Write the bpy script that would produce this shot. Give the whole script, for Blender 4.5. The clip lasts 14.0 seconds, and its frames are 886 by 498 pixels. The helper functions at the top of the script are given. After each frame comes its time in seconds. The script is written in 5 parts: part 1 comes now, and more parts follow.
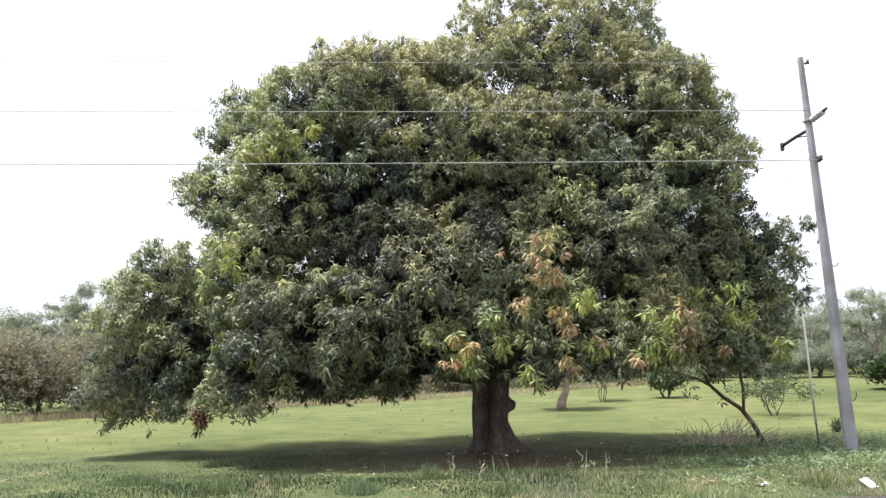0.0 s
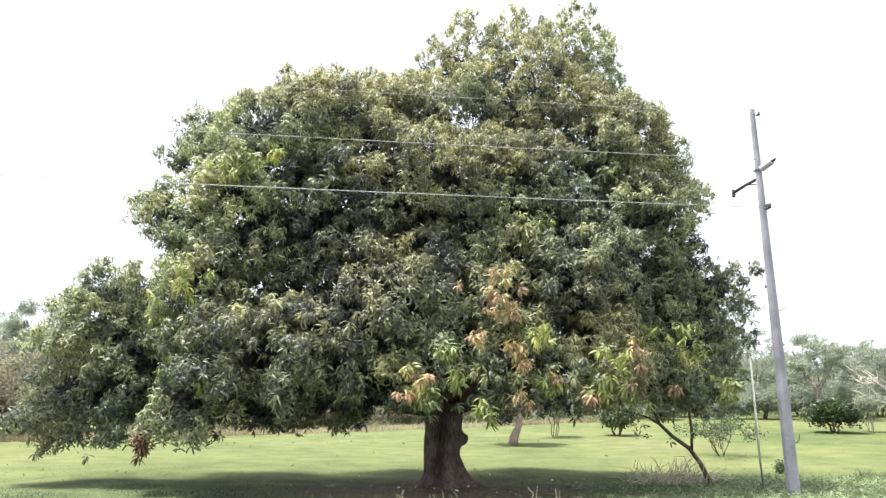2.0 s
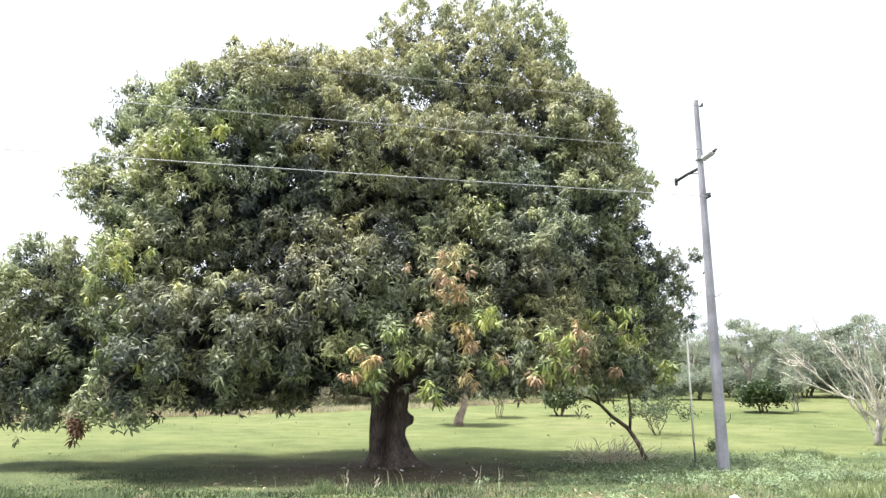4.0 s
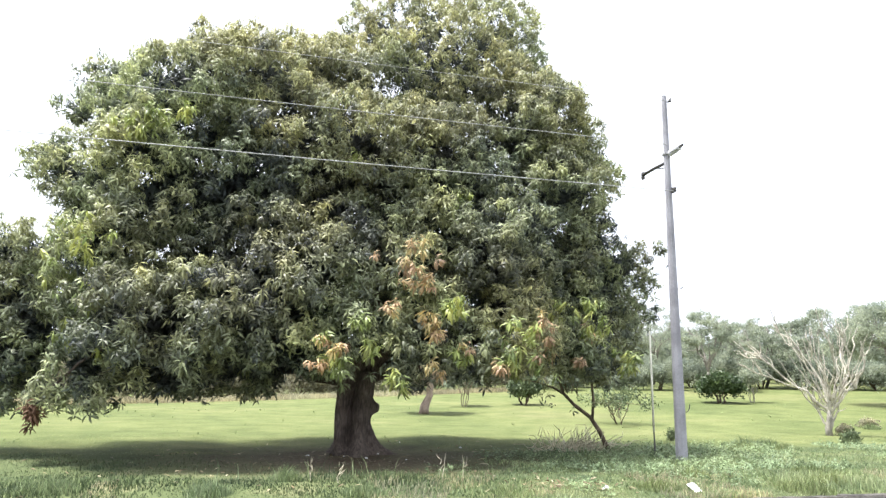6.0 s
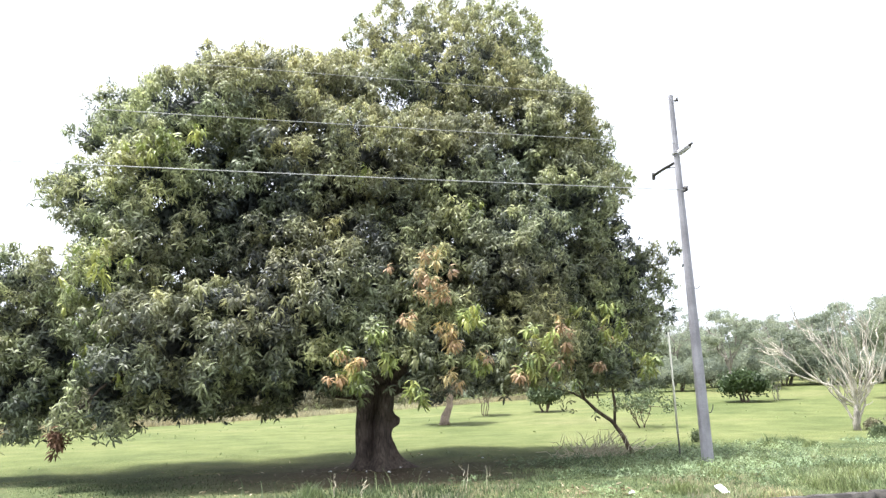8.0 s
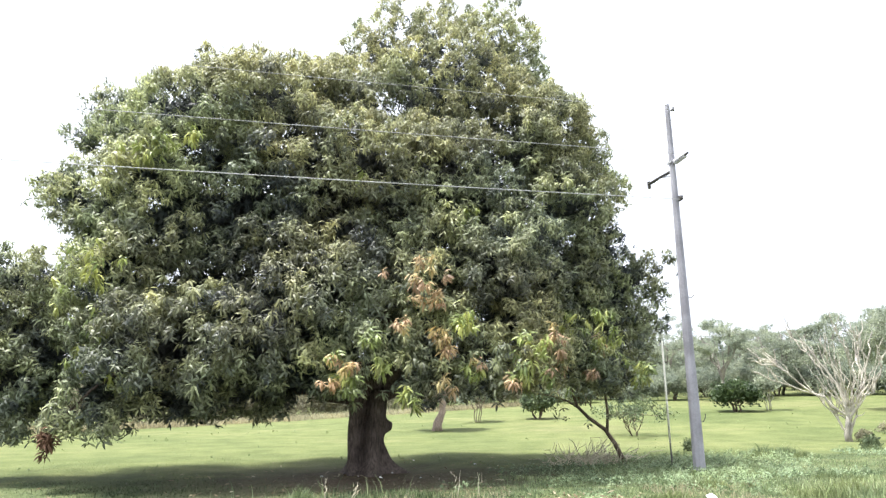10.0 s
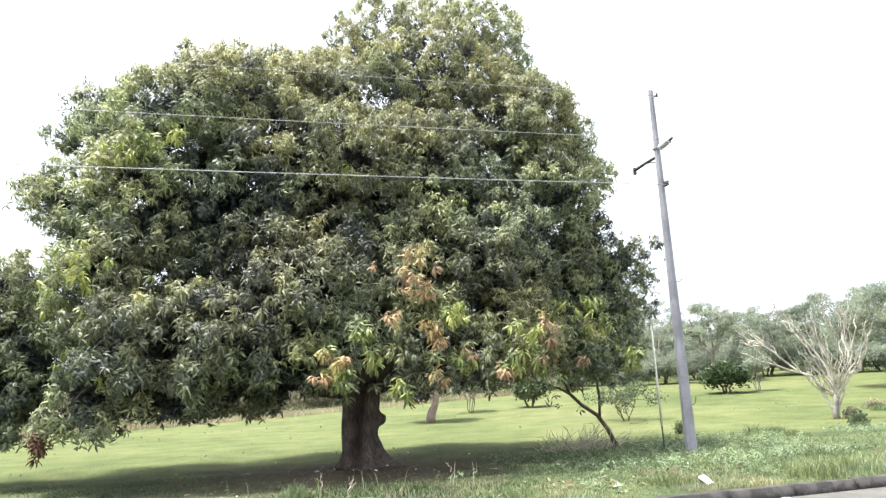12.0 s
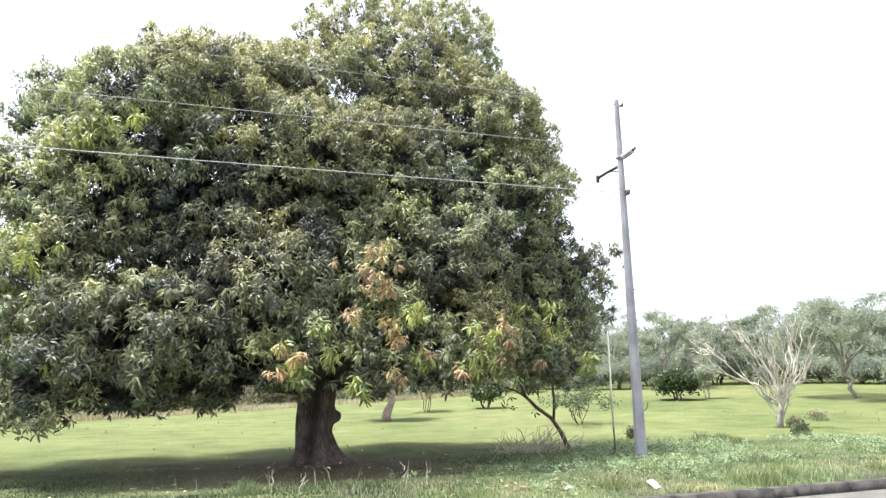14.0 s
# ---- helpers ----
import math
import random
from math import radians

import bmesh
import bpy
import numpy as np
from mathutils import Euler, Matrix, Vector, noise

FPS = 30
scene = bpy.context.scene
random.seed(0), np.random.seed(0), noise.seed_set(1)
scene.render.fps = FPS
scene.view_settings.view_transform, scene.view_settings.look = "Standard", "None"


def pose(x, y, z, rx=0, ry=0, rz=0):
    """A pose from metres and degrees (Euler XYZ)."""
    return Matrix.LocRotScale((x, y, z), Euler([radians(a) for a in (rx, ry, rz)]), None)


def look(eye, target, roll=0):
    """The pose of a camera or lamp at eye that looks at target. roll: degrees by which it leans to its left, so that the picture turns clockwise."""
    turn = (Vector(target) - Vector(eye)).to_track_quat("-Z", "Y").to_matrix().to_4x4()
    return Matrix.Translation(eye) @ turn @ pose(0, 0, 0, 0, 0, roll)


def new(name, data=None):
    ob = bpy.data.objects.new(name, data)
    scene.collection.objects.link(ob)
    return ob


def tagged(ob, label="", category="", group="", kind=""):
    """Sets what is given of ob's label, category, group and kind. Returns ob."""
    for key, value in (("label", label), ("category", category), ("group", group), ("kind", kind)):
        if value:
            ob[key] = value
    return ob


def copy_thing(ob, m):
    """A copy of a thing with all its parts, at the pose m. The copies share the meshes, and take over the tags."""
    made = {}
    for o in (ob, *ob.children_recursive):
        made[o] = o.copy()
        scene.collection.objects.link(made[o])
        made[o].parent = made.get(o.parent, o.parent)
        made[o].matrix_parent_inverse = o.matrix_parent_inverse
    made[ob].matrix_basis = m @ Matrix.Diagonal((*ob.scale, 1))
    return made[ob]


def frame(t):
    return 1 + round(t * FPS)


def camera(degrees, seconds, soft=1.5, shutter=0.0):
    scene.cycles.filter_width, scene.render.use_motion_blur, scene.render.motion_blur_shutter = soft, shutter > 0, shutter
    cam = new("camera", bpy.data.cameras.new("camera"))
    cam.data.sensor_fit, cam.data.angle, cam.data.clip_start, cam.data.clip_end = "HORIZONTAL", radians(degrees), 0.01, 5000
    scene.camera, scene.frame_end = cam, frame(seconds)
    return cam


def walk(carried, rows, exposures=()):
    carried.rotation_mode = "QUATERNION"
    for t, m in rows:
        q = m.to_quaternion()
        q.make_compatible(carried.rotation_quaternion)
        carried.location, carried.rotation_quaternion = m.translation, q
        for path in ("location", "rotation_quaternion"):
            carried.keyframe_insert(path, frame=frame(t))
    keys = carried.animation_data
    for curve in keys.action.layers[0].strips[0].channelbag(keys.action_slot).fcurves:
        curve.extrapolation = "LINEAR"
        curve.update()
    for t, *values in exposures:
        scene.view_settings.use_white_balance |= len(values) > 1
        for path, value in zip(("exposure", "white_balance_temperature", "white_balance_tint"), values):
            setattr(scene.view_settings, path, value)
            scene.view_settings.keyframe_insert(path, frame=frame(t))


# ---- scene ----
cam = camera(68.1, 14.0, soft=1.4)
EYE = 1.5
ROWS = [
    (0, 11.28, 0.84, -3.08),
    (0.5, 12.40, -0.92, -5.73),
    (1, 13.41, -0.93, -6.69),
    (1.5, 13.40, -2.63, -6.76),
    (2, 13.96, -0.71, -7.07),
    (2.5, 14.29, 0.06, -8.92),
    (3, 12.51, 0.27, -11.49),
    (3.2, 12.80, -0.97, -11.96),
    (5.3, 11.65, 0.44, -11.46),
    (5.5, 12.11, -0.13, -12.94),
    (6, 11.53, -1.16, -14.56),
    (6.5, 11.11, 0.12, -13.97),
    (7, 10.67, -0.09, -15.68),
    (7.5, 11.17, 0.19, -15.61),
    (8, 12.42, 1.18, -12.90),
    (8.2, 12.22, 1.04, -12.05),
    (10.3, 12.91, 0.56, -13.71),
    (10.5, 12.51, 1.38, -12.97),
    (11, 12.66, 0.79, -13.60),
    (11.5, 12.48, 2.80, -13.81),
    (12, 12.15, 2.28, -14.12),
    (12.5, 11.39, 1.37, -13.85),
    (13, 10.99, 1.46, -14.31),
    (13.5, 11.22, 0.28, -14.74),
    (14, 12.01, 0.66, -17.81),
]
walk(cam, [(t, pose(0, 0, EYE, 90 + pitch, roll, yaw)) for t, pitch, roll, yaw in ROWS], [(0.0, 1.24, 6300, 10), (0.5, 1.5, 6280, 10), (1.5, 1.70, 6250, 10), (3.0, 1.68, 6230, 10), (5.5, 1.77, 6180, 10), (14.0, 1.76, 6150, 10)])

# ---- sky and sun ----
world = bpy.data.worlds.new("world")
scene.world = world
world.use_nodes = True
wn, wl = world.node_tree.nodes, world.node_tree.links
sky = wn.new("ShaderNodeTexSky")
sky.sky_type = "NISHITA"
sky.sun_disc = False
sky.sun_elevation = radians(71.5)
sky.sun_rotation = radians(294)
sky.air_density, sky.dust_density, sky.ozone_density = 1.0, 6.0, 1.0
haze = wn.new("ShaderNodeHueSaturation")       # thin white cloud takes the blue out
haze.inputs["Saturation"].default_value = 0.22
wl.new(sky.outputs[0], haze.inputs["Color"])
veil = wn.new("ShaderNodeMix")                  # an even layer of bright cloud
veil.data_type = "RGBA"
veil.inputs[0].default_value = 0.55
veil.inputs[7].default_value = (6.6, 6.78, 7.25, 1)
wl.new(haze.outputs[0], veil.inputs[6])
wl.new(veil.outputs[2], wn["Background"].inputs["Color"])
wn["Background"].inputs["Strength"].default_value = 0.106

sun_data = bpy.data.lights.new("sun", "SUN")
sun_data.energy = 3.5
sun_data.angle = radians(11)
sun_data.color = (1.0, 0.96, 0.88)
sun = new("sun", sun_data)
sun.matrix_world = look((-8, 9.5, 26), (0, 6, 0))


# ---- materials ----
def material(name, rough=0.7, spec=0.5):
    m = bpy.data.materials.new(name)
    m.use_nodes = True
    b = m.node_tree.nodes["Principled BSDF"]
    b.inputs["Roughness"].default_value = rough
    b.inputs["Specular IOR Level"].default_value = spec
    return m, m.node_tree.nodes, m.node_tree.links, b


def ramp(n, l, fac, *stops):
    r = n.new("ShaderNodeValToRGB")
    while len(r.color_ramp.elements) < len(stops):
        r.color_ramp.elements.new(0.5)
    for e, (p, c) in zip(r.color_ramp.elements, stops):
        e.position, e.color = p, (*c, 1)
    l.new(fac, r.inputs[0])
    return r.outputs[0]


def mix(n, l, fac, a, b, mode="MIX"):
    x = n.new("ShaderNodeMix")
    x.data_type, x.blend_type = "RGBA", mode
    for sock, v in ((x.inputs[0], fac), (x.inputs[6], a), (x.inputs[7], b)):
        if isinstance(v, (float, int)):
            sock.default_value = v
        elif isinstance(v, tuple):
            sock.default_value = (*v, 1)
        else:
            l.new(v, sock)
    return x.outputs[2]


def noise_tex(n, l, scale, detail=4, rough=0.6, vec=None):
    t = n.new("ShaderNodeTexNoise")
    t.inputs["Scale"].default_value, t.inputs["Detail"].default_value, t.inputs["Roughness"].default_value = scale, detail, rough
    if vec is None:
        vec = n.new("ShaderNodeNewGeometry").outputs["Position"]
    l.new(vec, t.inputs["Vector"])
    return t.outputs["Fac"]


def bump(n, l, b, height, strength, dist):
    x = n.new("ShaderNodeBump")
    x.inputs["Strength"].default_value, x.inputs["Distance"].default_value = strength, dist
    l.new(height, x.inputs["Height"])
    l.new(x.outputs[0], b.inputs["Normal"])


def math_node(n, l, op, a, b=0.0, clamp=False):
    x = n.new("ShaderNodeMath")
    x.operation, x.use_clamp = op, clamp
    for sock, v in zip(x.inputs, (a, b)):
        if isinstance(v, (float, int)):
            sock.default_value = v
        else:
            l.new(v, sock)
    return x.outputs[0]


def leaf_material(name, dark, mid, young, rough=0.42, spec=0.5, through_light=0.25, vary=0.35, broad=0.0):
    """Leaves: how old a spray is, and how shaded it is painted, blends three greens; every leaf differs a little."""
    m, n, l, b = material(name, rough, spec)
    age_shade = n.new("ShaderNodeAttribute")
    age_shade.attribute_name = "age_shade"
    col = ramp(n, l, age_shade.outputs["Fac"], (0.0, dark), (0.5, mid), (1.0, young))
    geo = n.new("ShaderNodeNewGeometry")
    each = ramp(n, l, geo.outputs["Random Per Island"], (0.0, (1 - vary,) * 3), (1.0, (1 + vary * 0.88, 1 + vary * 0.96, 1 + vary * 0.75)))
    col = mix(n, l, 1.0, col, each, "MULTIPLY")
    patch = ramp(n, l, noise_tex(n, l, 0.9, 2), (0.32, (0.78, 0.80, 0.82)), (0.68, (1.24, 1.18, 1.02)))
    col = mix(n, l, 1.0, col, patch, "MULTIPLY")
    tone = ramp(n, l, noise_tex(n, l, 0.33, 2), (0.38, (1 - broad, 1.0, 1.0)), (0.62, (1 + broad, 1.0, 1 - broad * 0.6)))
    col = mix(n, l, 1.0, col, tone, "MULTIPLY")
    l.new(col, b.inputs["Base Color"])
    tr = n.new("ShaderNodeBsdfTranslucent")
    l.new(col, tr.inputs["Color"])
    sh = n.new("ShaderNodeMixShader")
    sh.inputs[0].default_value = through_light
    l.new(b.outputs[0], sh.inputs[1])
    l.new(tr.outputs[0], sh.inputs[2])
    l.new(sh.outputs[0], n["Material Output"].inputs["Surface"])
    return m


# lowest mango tone: a bluish dark that paints shade between the boughs
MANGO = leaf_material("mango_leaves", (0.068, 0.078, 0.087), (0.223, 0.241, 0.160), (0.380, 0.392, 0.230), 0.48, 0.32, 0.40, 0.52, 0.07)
WITHERED = leaf_material("withered_leaves", (0.28, 0.18, 0.13), (0.40, 0.28, 0.175), (0.48, 0.385, 0.19), 0.6, 0.3)
FALLEN = leaf_material("fallen_leaves", (0.12, 0.09, 0.062), (0.23, 0.19, 0.135), (0.5, 0.45, 0.36), 0.8, 0.2)
DEAD = leaf_material("dead_leaves", (0.07, 0.04, 0.03), (0.13, 0.075, 0.05), (0.2, 0.13, 0.08), 0.8, 0.2)
DRY_GRASS = leaf_material("dry_grass_blades", (0.30, 0.27, 0.19), (0.38, 0.34, 0.25), (0.42, 0.40, 0.29), 0.85, 0.1, 0.45)
YOUNG = leaf_material("young_leaves", (0.14, 0.185, 0.07), (0.235, 0.285, 0.095), (0.34, 0.365, 0.125), 0.5, 0.4)
# greyed, lightened green: distance haze is mixed into this leaf colour
HAZED_GREEN = leaf_material("hazed_acacia_leaves", (0.24, 0.272, 0.228), (0.285, 0.32, 0.268), (0.328, 0.365, 0.305), 0.8, 0.18, 0.6, 0.22)
FAR_DARK = leaf_material("citrus_leaves", (0.035, 0.06, 0.028), (0.06, 0.09, 0.04), (0.10, 0.14, 0.06), 0.5, 0.4)
DRY_BRUSH = leaf_material("dry_brush", (0.20, 0.188, 0.15), (0.27, 0.255, 0.20), (0.25, 0.268, 0.19), 0.85, 0.1, 0.45)
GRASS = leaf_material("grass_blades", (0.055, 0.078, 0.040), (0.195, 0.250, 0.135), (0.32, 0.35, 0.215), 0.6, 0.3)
MEADOW = leaf_material("meadow_blades", (0.15, 0.188, 0.083), (0.18, 0.218, 0.10), (0.23, 0.245, 0.13), 0.65, 0.25)
BUSH = leaf_material("bush_leaves", (0.085, 0.115, 0.07), (0.135, 0.17, 0.10), (0.2, 0.23, 0.14), 0.65, 0.25)
WEED = leaf_material("weed_leaves", (0.14, 0.19, 0.108), (0.20, 0.26, 0.158), (0.275, 0.33, 0.215), 0.68, 0.18)


def bark_material(name, low, high, scale=9.0):
    m, n, l, b = material(name, 0.9, 0.2)
    tc = n.new("ShaderNodeTexCoord")
    mp = n.new("ShaderNodeMapping")
    mp.inputs["Scale"].default_value = (1, 1, 0.25)
    l.new(tc.outputs["Object"], mp.inputs[0])
    a = noise_tex(n, l, scale * 3, 6, 0.7, mp.outputs[0])
    c = noise_tex(n, l, scale * 0.3, 3, 0.5, tc.outputs["Object"])
    col = mix(n, l, 1.0, ramp(n, l, a, (0.3, low), (0.7, high)), ramp(n, l, c, (0.35, (0.65, 0.65, 0.65)), (0.7, (1.2, 1.2, 1.15))), "MULTIPLY")
    l.new(col, b.inputs["Base Color"])
    bump(n, l, b, a, 0.9, 0.04)
    return m


BARK = bark_material("mango_bark", (0.038, 0.030, 0.028), (0.215, 0.172, 0.150))
PALE_BARK = bark_material("pale_bark", (0.36, 0.33, 0.285), (0.62, 0.575, 0.51))
ROSY_BARK = bark_material("rosy_brown_bark", (0.25, 0.185, 0.155), (0.48, 0.385, 0.33))
WEATHERED_BARK = bark_material("weathered_bark", (0.24, 0.22, 0.19), (0.46, 0.43, 0.38))
GREY_BARK = bark_material("grey_bark", (0.17, 0.155, 0.135), (0.34, 0.315, 0.285))
BROWN_BARK = bark_material("brown_bark", (0.10, 0.075, 0.055), (0.22, 0.17, 0.13))


MID_BARK = bark_material("brown_grey_bark", (0.15, 0.115, 0.09), (0.34, 0.27, 0.22))


def ground_material():
    m, n, l, b = material("meadow_ground", 0.95, 0.1)
    geo = n.new("ShaderNodeNewGeometry")
    sep = n.new("ShaderNodeSeparateXYZ")
    l.new(geo.outputs["Position"], sep.inputs[0])
    big, mid, fine = noise_tex(n, l, 0.12, 3), noise_tex(n, l, 0.9, 5), noise_tex(n, l, 14, 5, 0.75)
    meadow = ramp(n, l, big, (0.3, (0.088, 0.110, 0.045)), (0.52, (0.126, 0.144, 0.061)), (0.72, (0.162, 0.164, 0.083)))
    meadow = mix(n, l, 1.0, meadow, ramp(n, l, mid, (0.32, (0.66, 0.70, 0.62)), (0.68, (1.08, 1.04, 1.02))), "MULTIPLY")
    verge = ramp(n, l, mid, (0.3, (0.055, 0.074, 0.034)), (0.55, (0.09, 0.108, 0.05)), (0.75, (0.19, 0.175, 0.105)))
    edge = math_node(n, l, "ADD", sep.outputs[1], math_node(n, l, "MULTIPLY", mid, 5.0))
    is_meadow = math_node(n, l, "MULTIPLY", math_node(n, l, "SUBTRACT", edge, 15.5), 0.4, True)
    col = mix(n, l, is_meadow, verge, meadow)
    # bare trodden soil round the trunk
    wide = n.new("ShaderNodeVectorMath")
    wide.operation = "MULTIPLY"
    wide.inputs[1].default_value = (0.8, 1.0, 1.0)
    l.new(geo.outputs["Position"], wide.inputs[0])
    off = n.new("ShaderNodeVectorMath")
    off.operation = "DISTANCE"
    off.inputs[1].default_value = (1.15, 12.4, 0.1)
    l.new(wide.outputs["Vector"], off.inputs[0])
    d = math_node(n, l, "ADD", off.outputs["Value"], math_node(n, l, "MULTIPLY", mid, 2.6))
    soil_fac = math_node(n, l, "MULTIPLY", math_node(n, l, "SUBTRACT", 4.4, d), 0.36, True)
    soil = ramp(n, l, fine, (0.3, (0.062, 0.047, 0.033)), (0.7, (0.145, 0.108, 0.078)))
    col = mix(n, l, soil_fac, col, soil)
    col = mix(n, l, 1.0, col, ramp(n, l, fine, (0.3, (0.7, 0.72, 0.65)), (0.7, (1.2, 1.18, 1.15))), "MULTIPLY")
    l.new(col, b.inputs["Base Color"])
    bump(n, l, b, fine, 0.5, 0.03)
    return m


GROUND = ground_material()


def speckled(name, dark, light, scale, rough=0.9, relief=0.4, stain=None):
    m, n, l, b = material(name, rough, 0.3)
    a, c = noise_tex(n, l, scale, 5, 0.75), noise_tex(n, l, scale * 0.04, 4, 0.6)
    col = ramp(n, l, a, (0.32, dark), (0.68, light))
    col = mix(n, l, 1.0, col, ramp(n, l, c, (0.35, (0.75, 0.75, 0.75)), (0.65, (1.15, 1.15, 1.15))), "MULTIPLY")
    if stain:
        col = mix(n, l, ramp(n, l, noise_tex(n, l, scale * 0.09, 6, 0.7), (0.46, (0, 0, 0)), (0.56, (1, 1, 1))), col, stain)
    l.new(col, b.inputs["Base Color"])
    bump(n, l, b, a, relief, 0.01)
    return m


ASPHALT = speckled("worn_asphalt", (0.078, 0.075, 0.066), (0.146, 0.139, 0.122), 60)
KERB = speckled("mossy_kerb_concrete", (0.030, 0.027, 0.025), (0.060, 0.055, 0.052), 40, 0.95, 0.9, (0.082, 0.075, 0.068))
CONCRETE = speckled("pole_concrete", (0.25, 0.245, 0.27), (0.345, 0.338, 0.37), 50, 0.85, 0.25)
STEEL = speckled("weathered_steel", (0.05, 0.05, 0.05), (0.13, 0.12, 0.115), 70, 0.6, 0.2)
GALVANISED = speckled("galvanised_steel", (0.30, 0.30, 0.31), (0.46, 0.46, 0.47), 70, 0.45, 0.1)
PORCELAIN = speckled("porcelain", (0.55, 0.55, 0.57), (0.66, 0.66, 0.68), 20, 0.25, 0.02)
PVC = speckled("cream_plastic", (0.62, 0.60, 0.50), (0.74, 0.72, 0.62), 25, 0.5, 0.05)
ALUMINIUM = speckled("aluminium_wire", (0.33, 0.33, 0.33), (0.48, 0.48, 0.47), 40, 0.5, 0.05)
PAPER = speckled("white_card", (0.70, 0.70, 0.69), (0.82, 0.82, 0.81), 30, 0.8, 0.1)
STRAW = speckled("dry_straw", (0.40, 0.35, 0.255), (0.58, 0.53, 0.41), 30, 0.9, 0.1)


# ---- helpers for meshes ----
def thing(name, at, label, category, group="", kind="", turn=0.0):
    e = new(name)
    e.empty_display_size = 0.2
    e.matrix_world = pose(*at, 0, 0, turn)
    return tagged(e, label, category, group, kind)


def part(name, bm, mat, parent, label="", smooth=False, kind=""):
    me = bpy.data.meshes.new(name)
    if smooth:
        for f in bm.faces:
            f.smooth = True
    bm.to_mesh(me)
    bm.free()
    return link_mesh(name, me, mat, parent, label, kind)


def link_mesh(name, me, mat, parent, label="", kind=""):
    if mat and not me.materials:
        me.materials.append(mat)
    ob = new(name, me)
    if parent:
        ob.parent = parent
    if label or kind:
        tagged(ob, label, kind=kind)
    return ob


def box(bm, size, at=(0, 0, 0), turn=None, bevel=0.0):
    m = Matrix.Translation(at) @ (turn.to_4x4() if turn else Matrix()) @ Matrix.Diagonal((*size, 1))
    g = bmesh.ops.create_cube(bm, size=1.0, matrix=m)
    if bevel:
        edges = list({e for v in g["verts"] for e in v.link_edges})
        bmesh.ops.bevel(bm, geom=edges, offset=bevel, segments=2, affect="EDGES")
    return bm


def tube(bm, pts, radii, segs=8, wobble=0.0, seed=0):
    """A tapered, capped tube through points."""
    pts = [Vector(p) for p in pts]
    rings = []
    side = Vector((0.31, 0.87, 0.12))
    for i, p in enumerate(pts):
        d = (pts[min(i + 1, len(pts) - 1)] - pts[max(i - 1, 0)]).normalized()
        u = d.cross(side)
        if u.length < 1e-3:
            u = d.cross(Vector((1, 0, 0)))
        u.normalize()
        v = d.cross(u)
        ring = []
        for k in range(segs):
            a = 2 * math.pi * k / segs
            o = u * math.cos(a) + v * math.sin(a)
            r = radii[i] * (1 + wobble * noise.noise(Vector((p + o) * 2.3) + Vector((seed, 0, 0))))
            ring.append(bm.verts.new(p + o * r))
        rings.append(ring)
    for a, b in zip(rings, rings[1:]):
        for k in range(segs):
            bm.faces.new((a[k], a[(k + 1) % segs], b[(k + 1) % segs], b[k]))
    bm.faces.new(rings[0][::-1])
    bm.faces.new(rings[-1])
    return bm


def bent(start, end, steps, bow, rng):
    """Points from start to end with an irregular bow."""
    a, b = np.array(start, float), np.array(end, float)
    off = rng.normal(0, bow, (steps + 1, 3)) * np.linalg.norm(b - a)
    s = np.linspace(0, 1, steps + 1)[:, None]
    return [tuple(p) for p in a + (b - a) * s + off * np.sin(s * math.pi)]


def repeat_mesh(name, tmpl, frames, age_shades):
    """One mesh of many copies of a template (verts, polygons) under n 3x4 placings, with a leaf tone for each copy."""
    verts, polys = tmpl
    n, k = len(frames), len(verts)
    co = np.einsum("nij,kj->nki", frames[:, :, :3], verts) + frames[:, None, :, 3]
    return raw_mesh(name, co.reshape(-1, 3), polys, n, k, np.repeat(age_shades, k))


def raw_mesh(name, co, polys, n, k, age_shades):
    me = bpy.data.meshes.new(name)
    loops = np.concatenate([np.array(p) for p in polys])
    lens = np.array([len(p) for p in polys])
    all_loops = (loops[None, :] + k * np.arange(n)[:, None]).ravel()
    starts = (np.concatenate([[0], np.cumsum(lens)[:-1]])[None, :] + len(loops) * np.arange(n)[:, None]).ravel()
    me.vertices.add(len(co))
    me.vertices.foreach_set("co", np.ascontiguousarray(co, np.float32).ravel())
    me.loops.add(len(all_loops))
    me.loops.foreach_set("vertex_index", all_loops.astype(np.int32))
    me.polygons.add(len(starts))
    me.polygons.foreach_set("loop_start", starts.astype(np.int32))
    me.update(calc_edges=True)
    at = me.attributes.new("age_shade", "FLOAT", "POINT")
    at.data.foreach_set("value", np.ascontiguousarray(age_shades, np.float32))
    return me


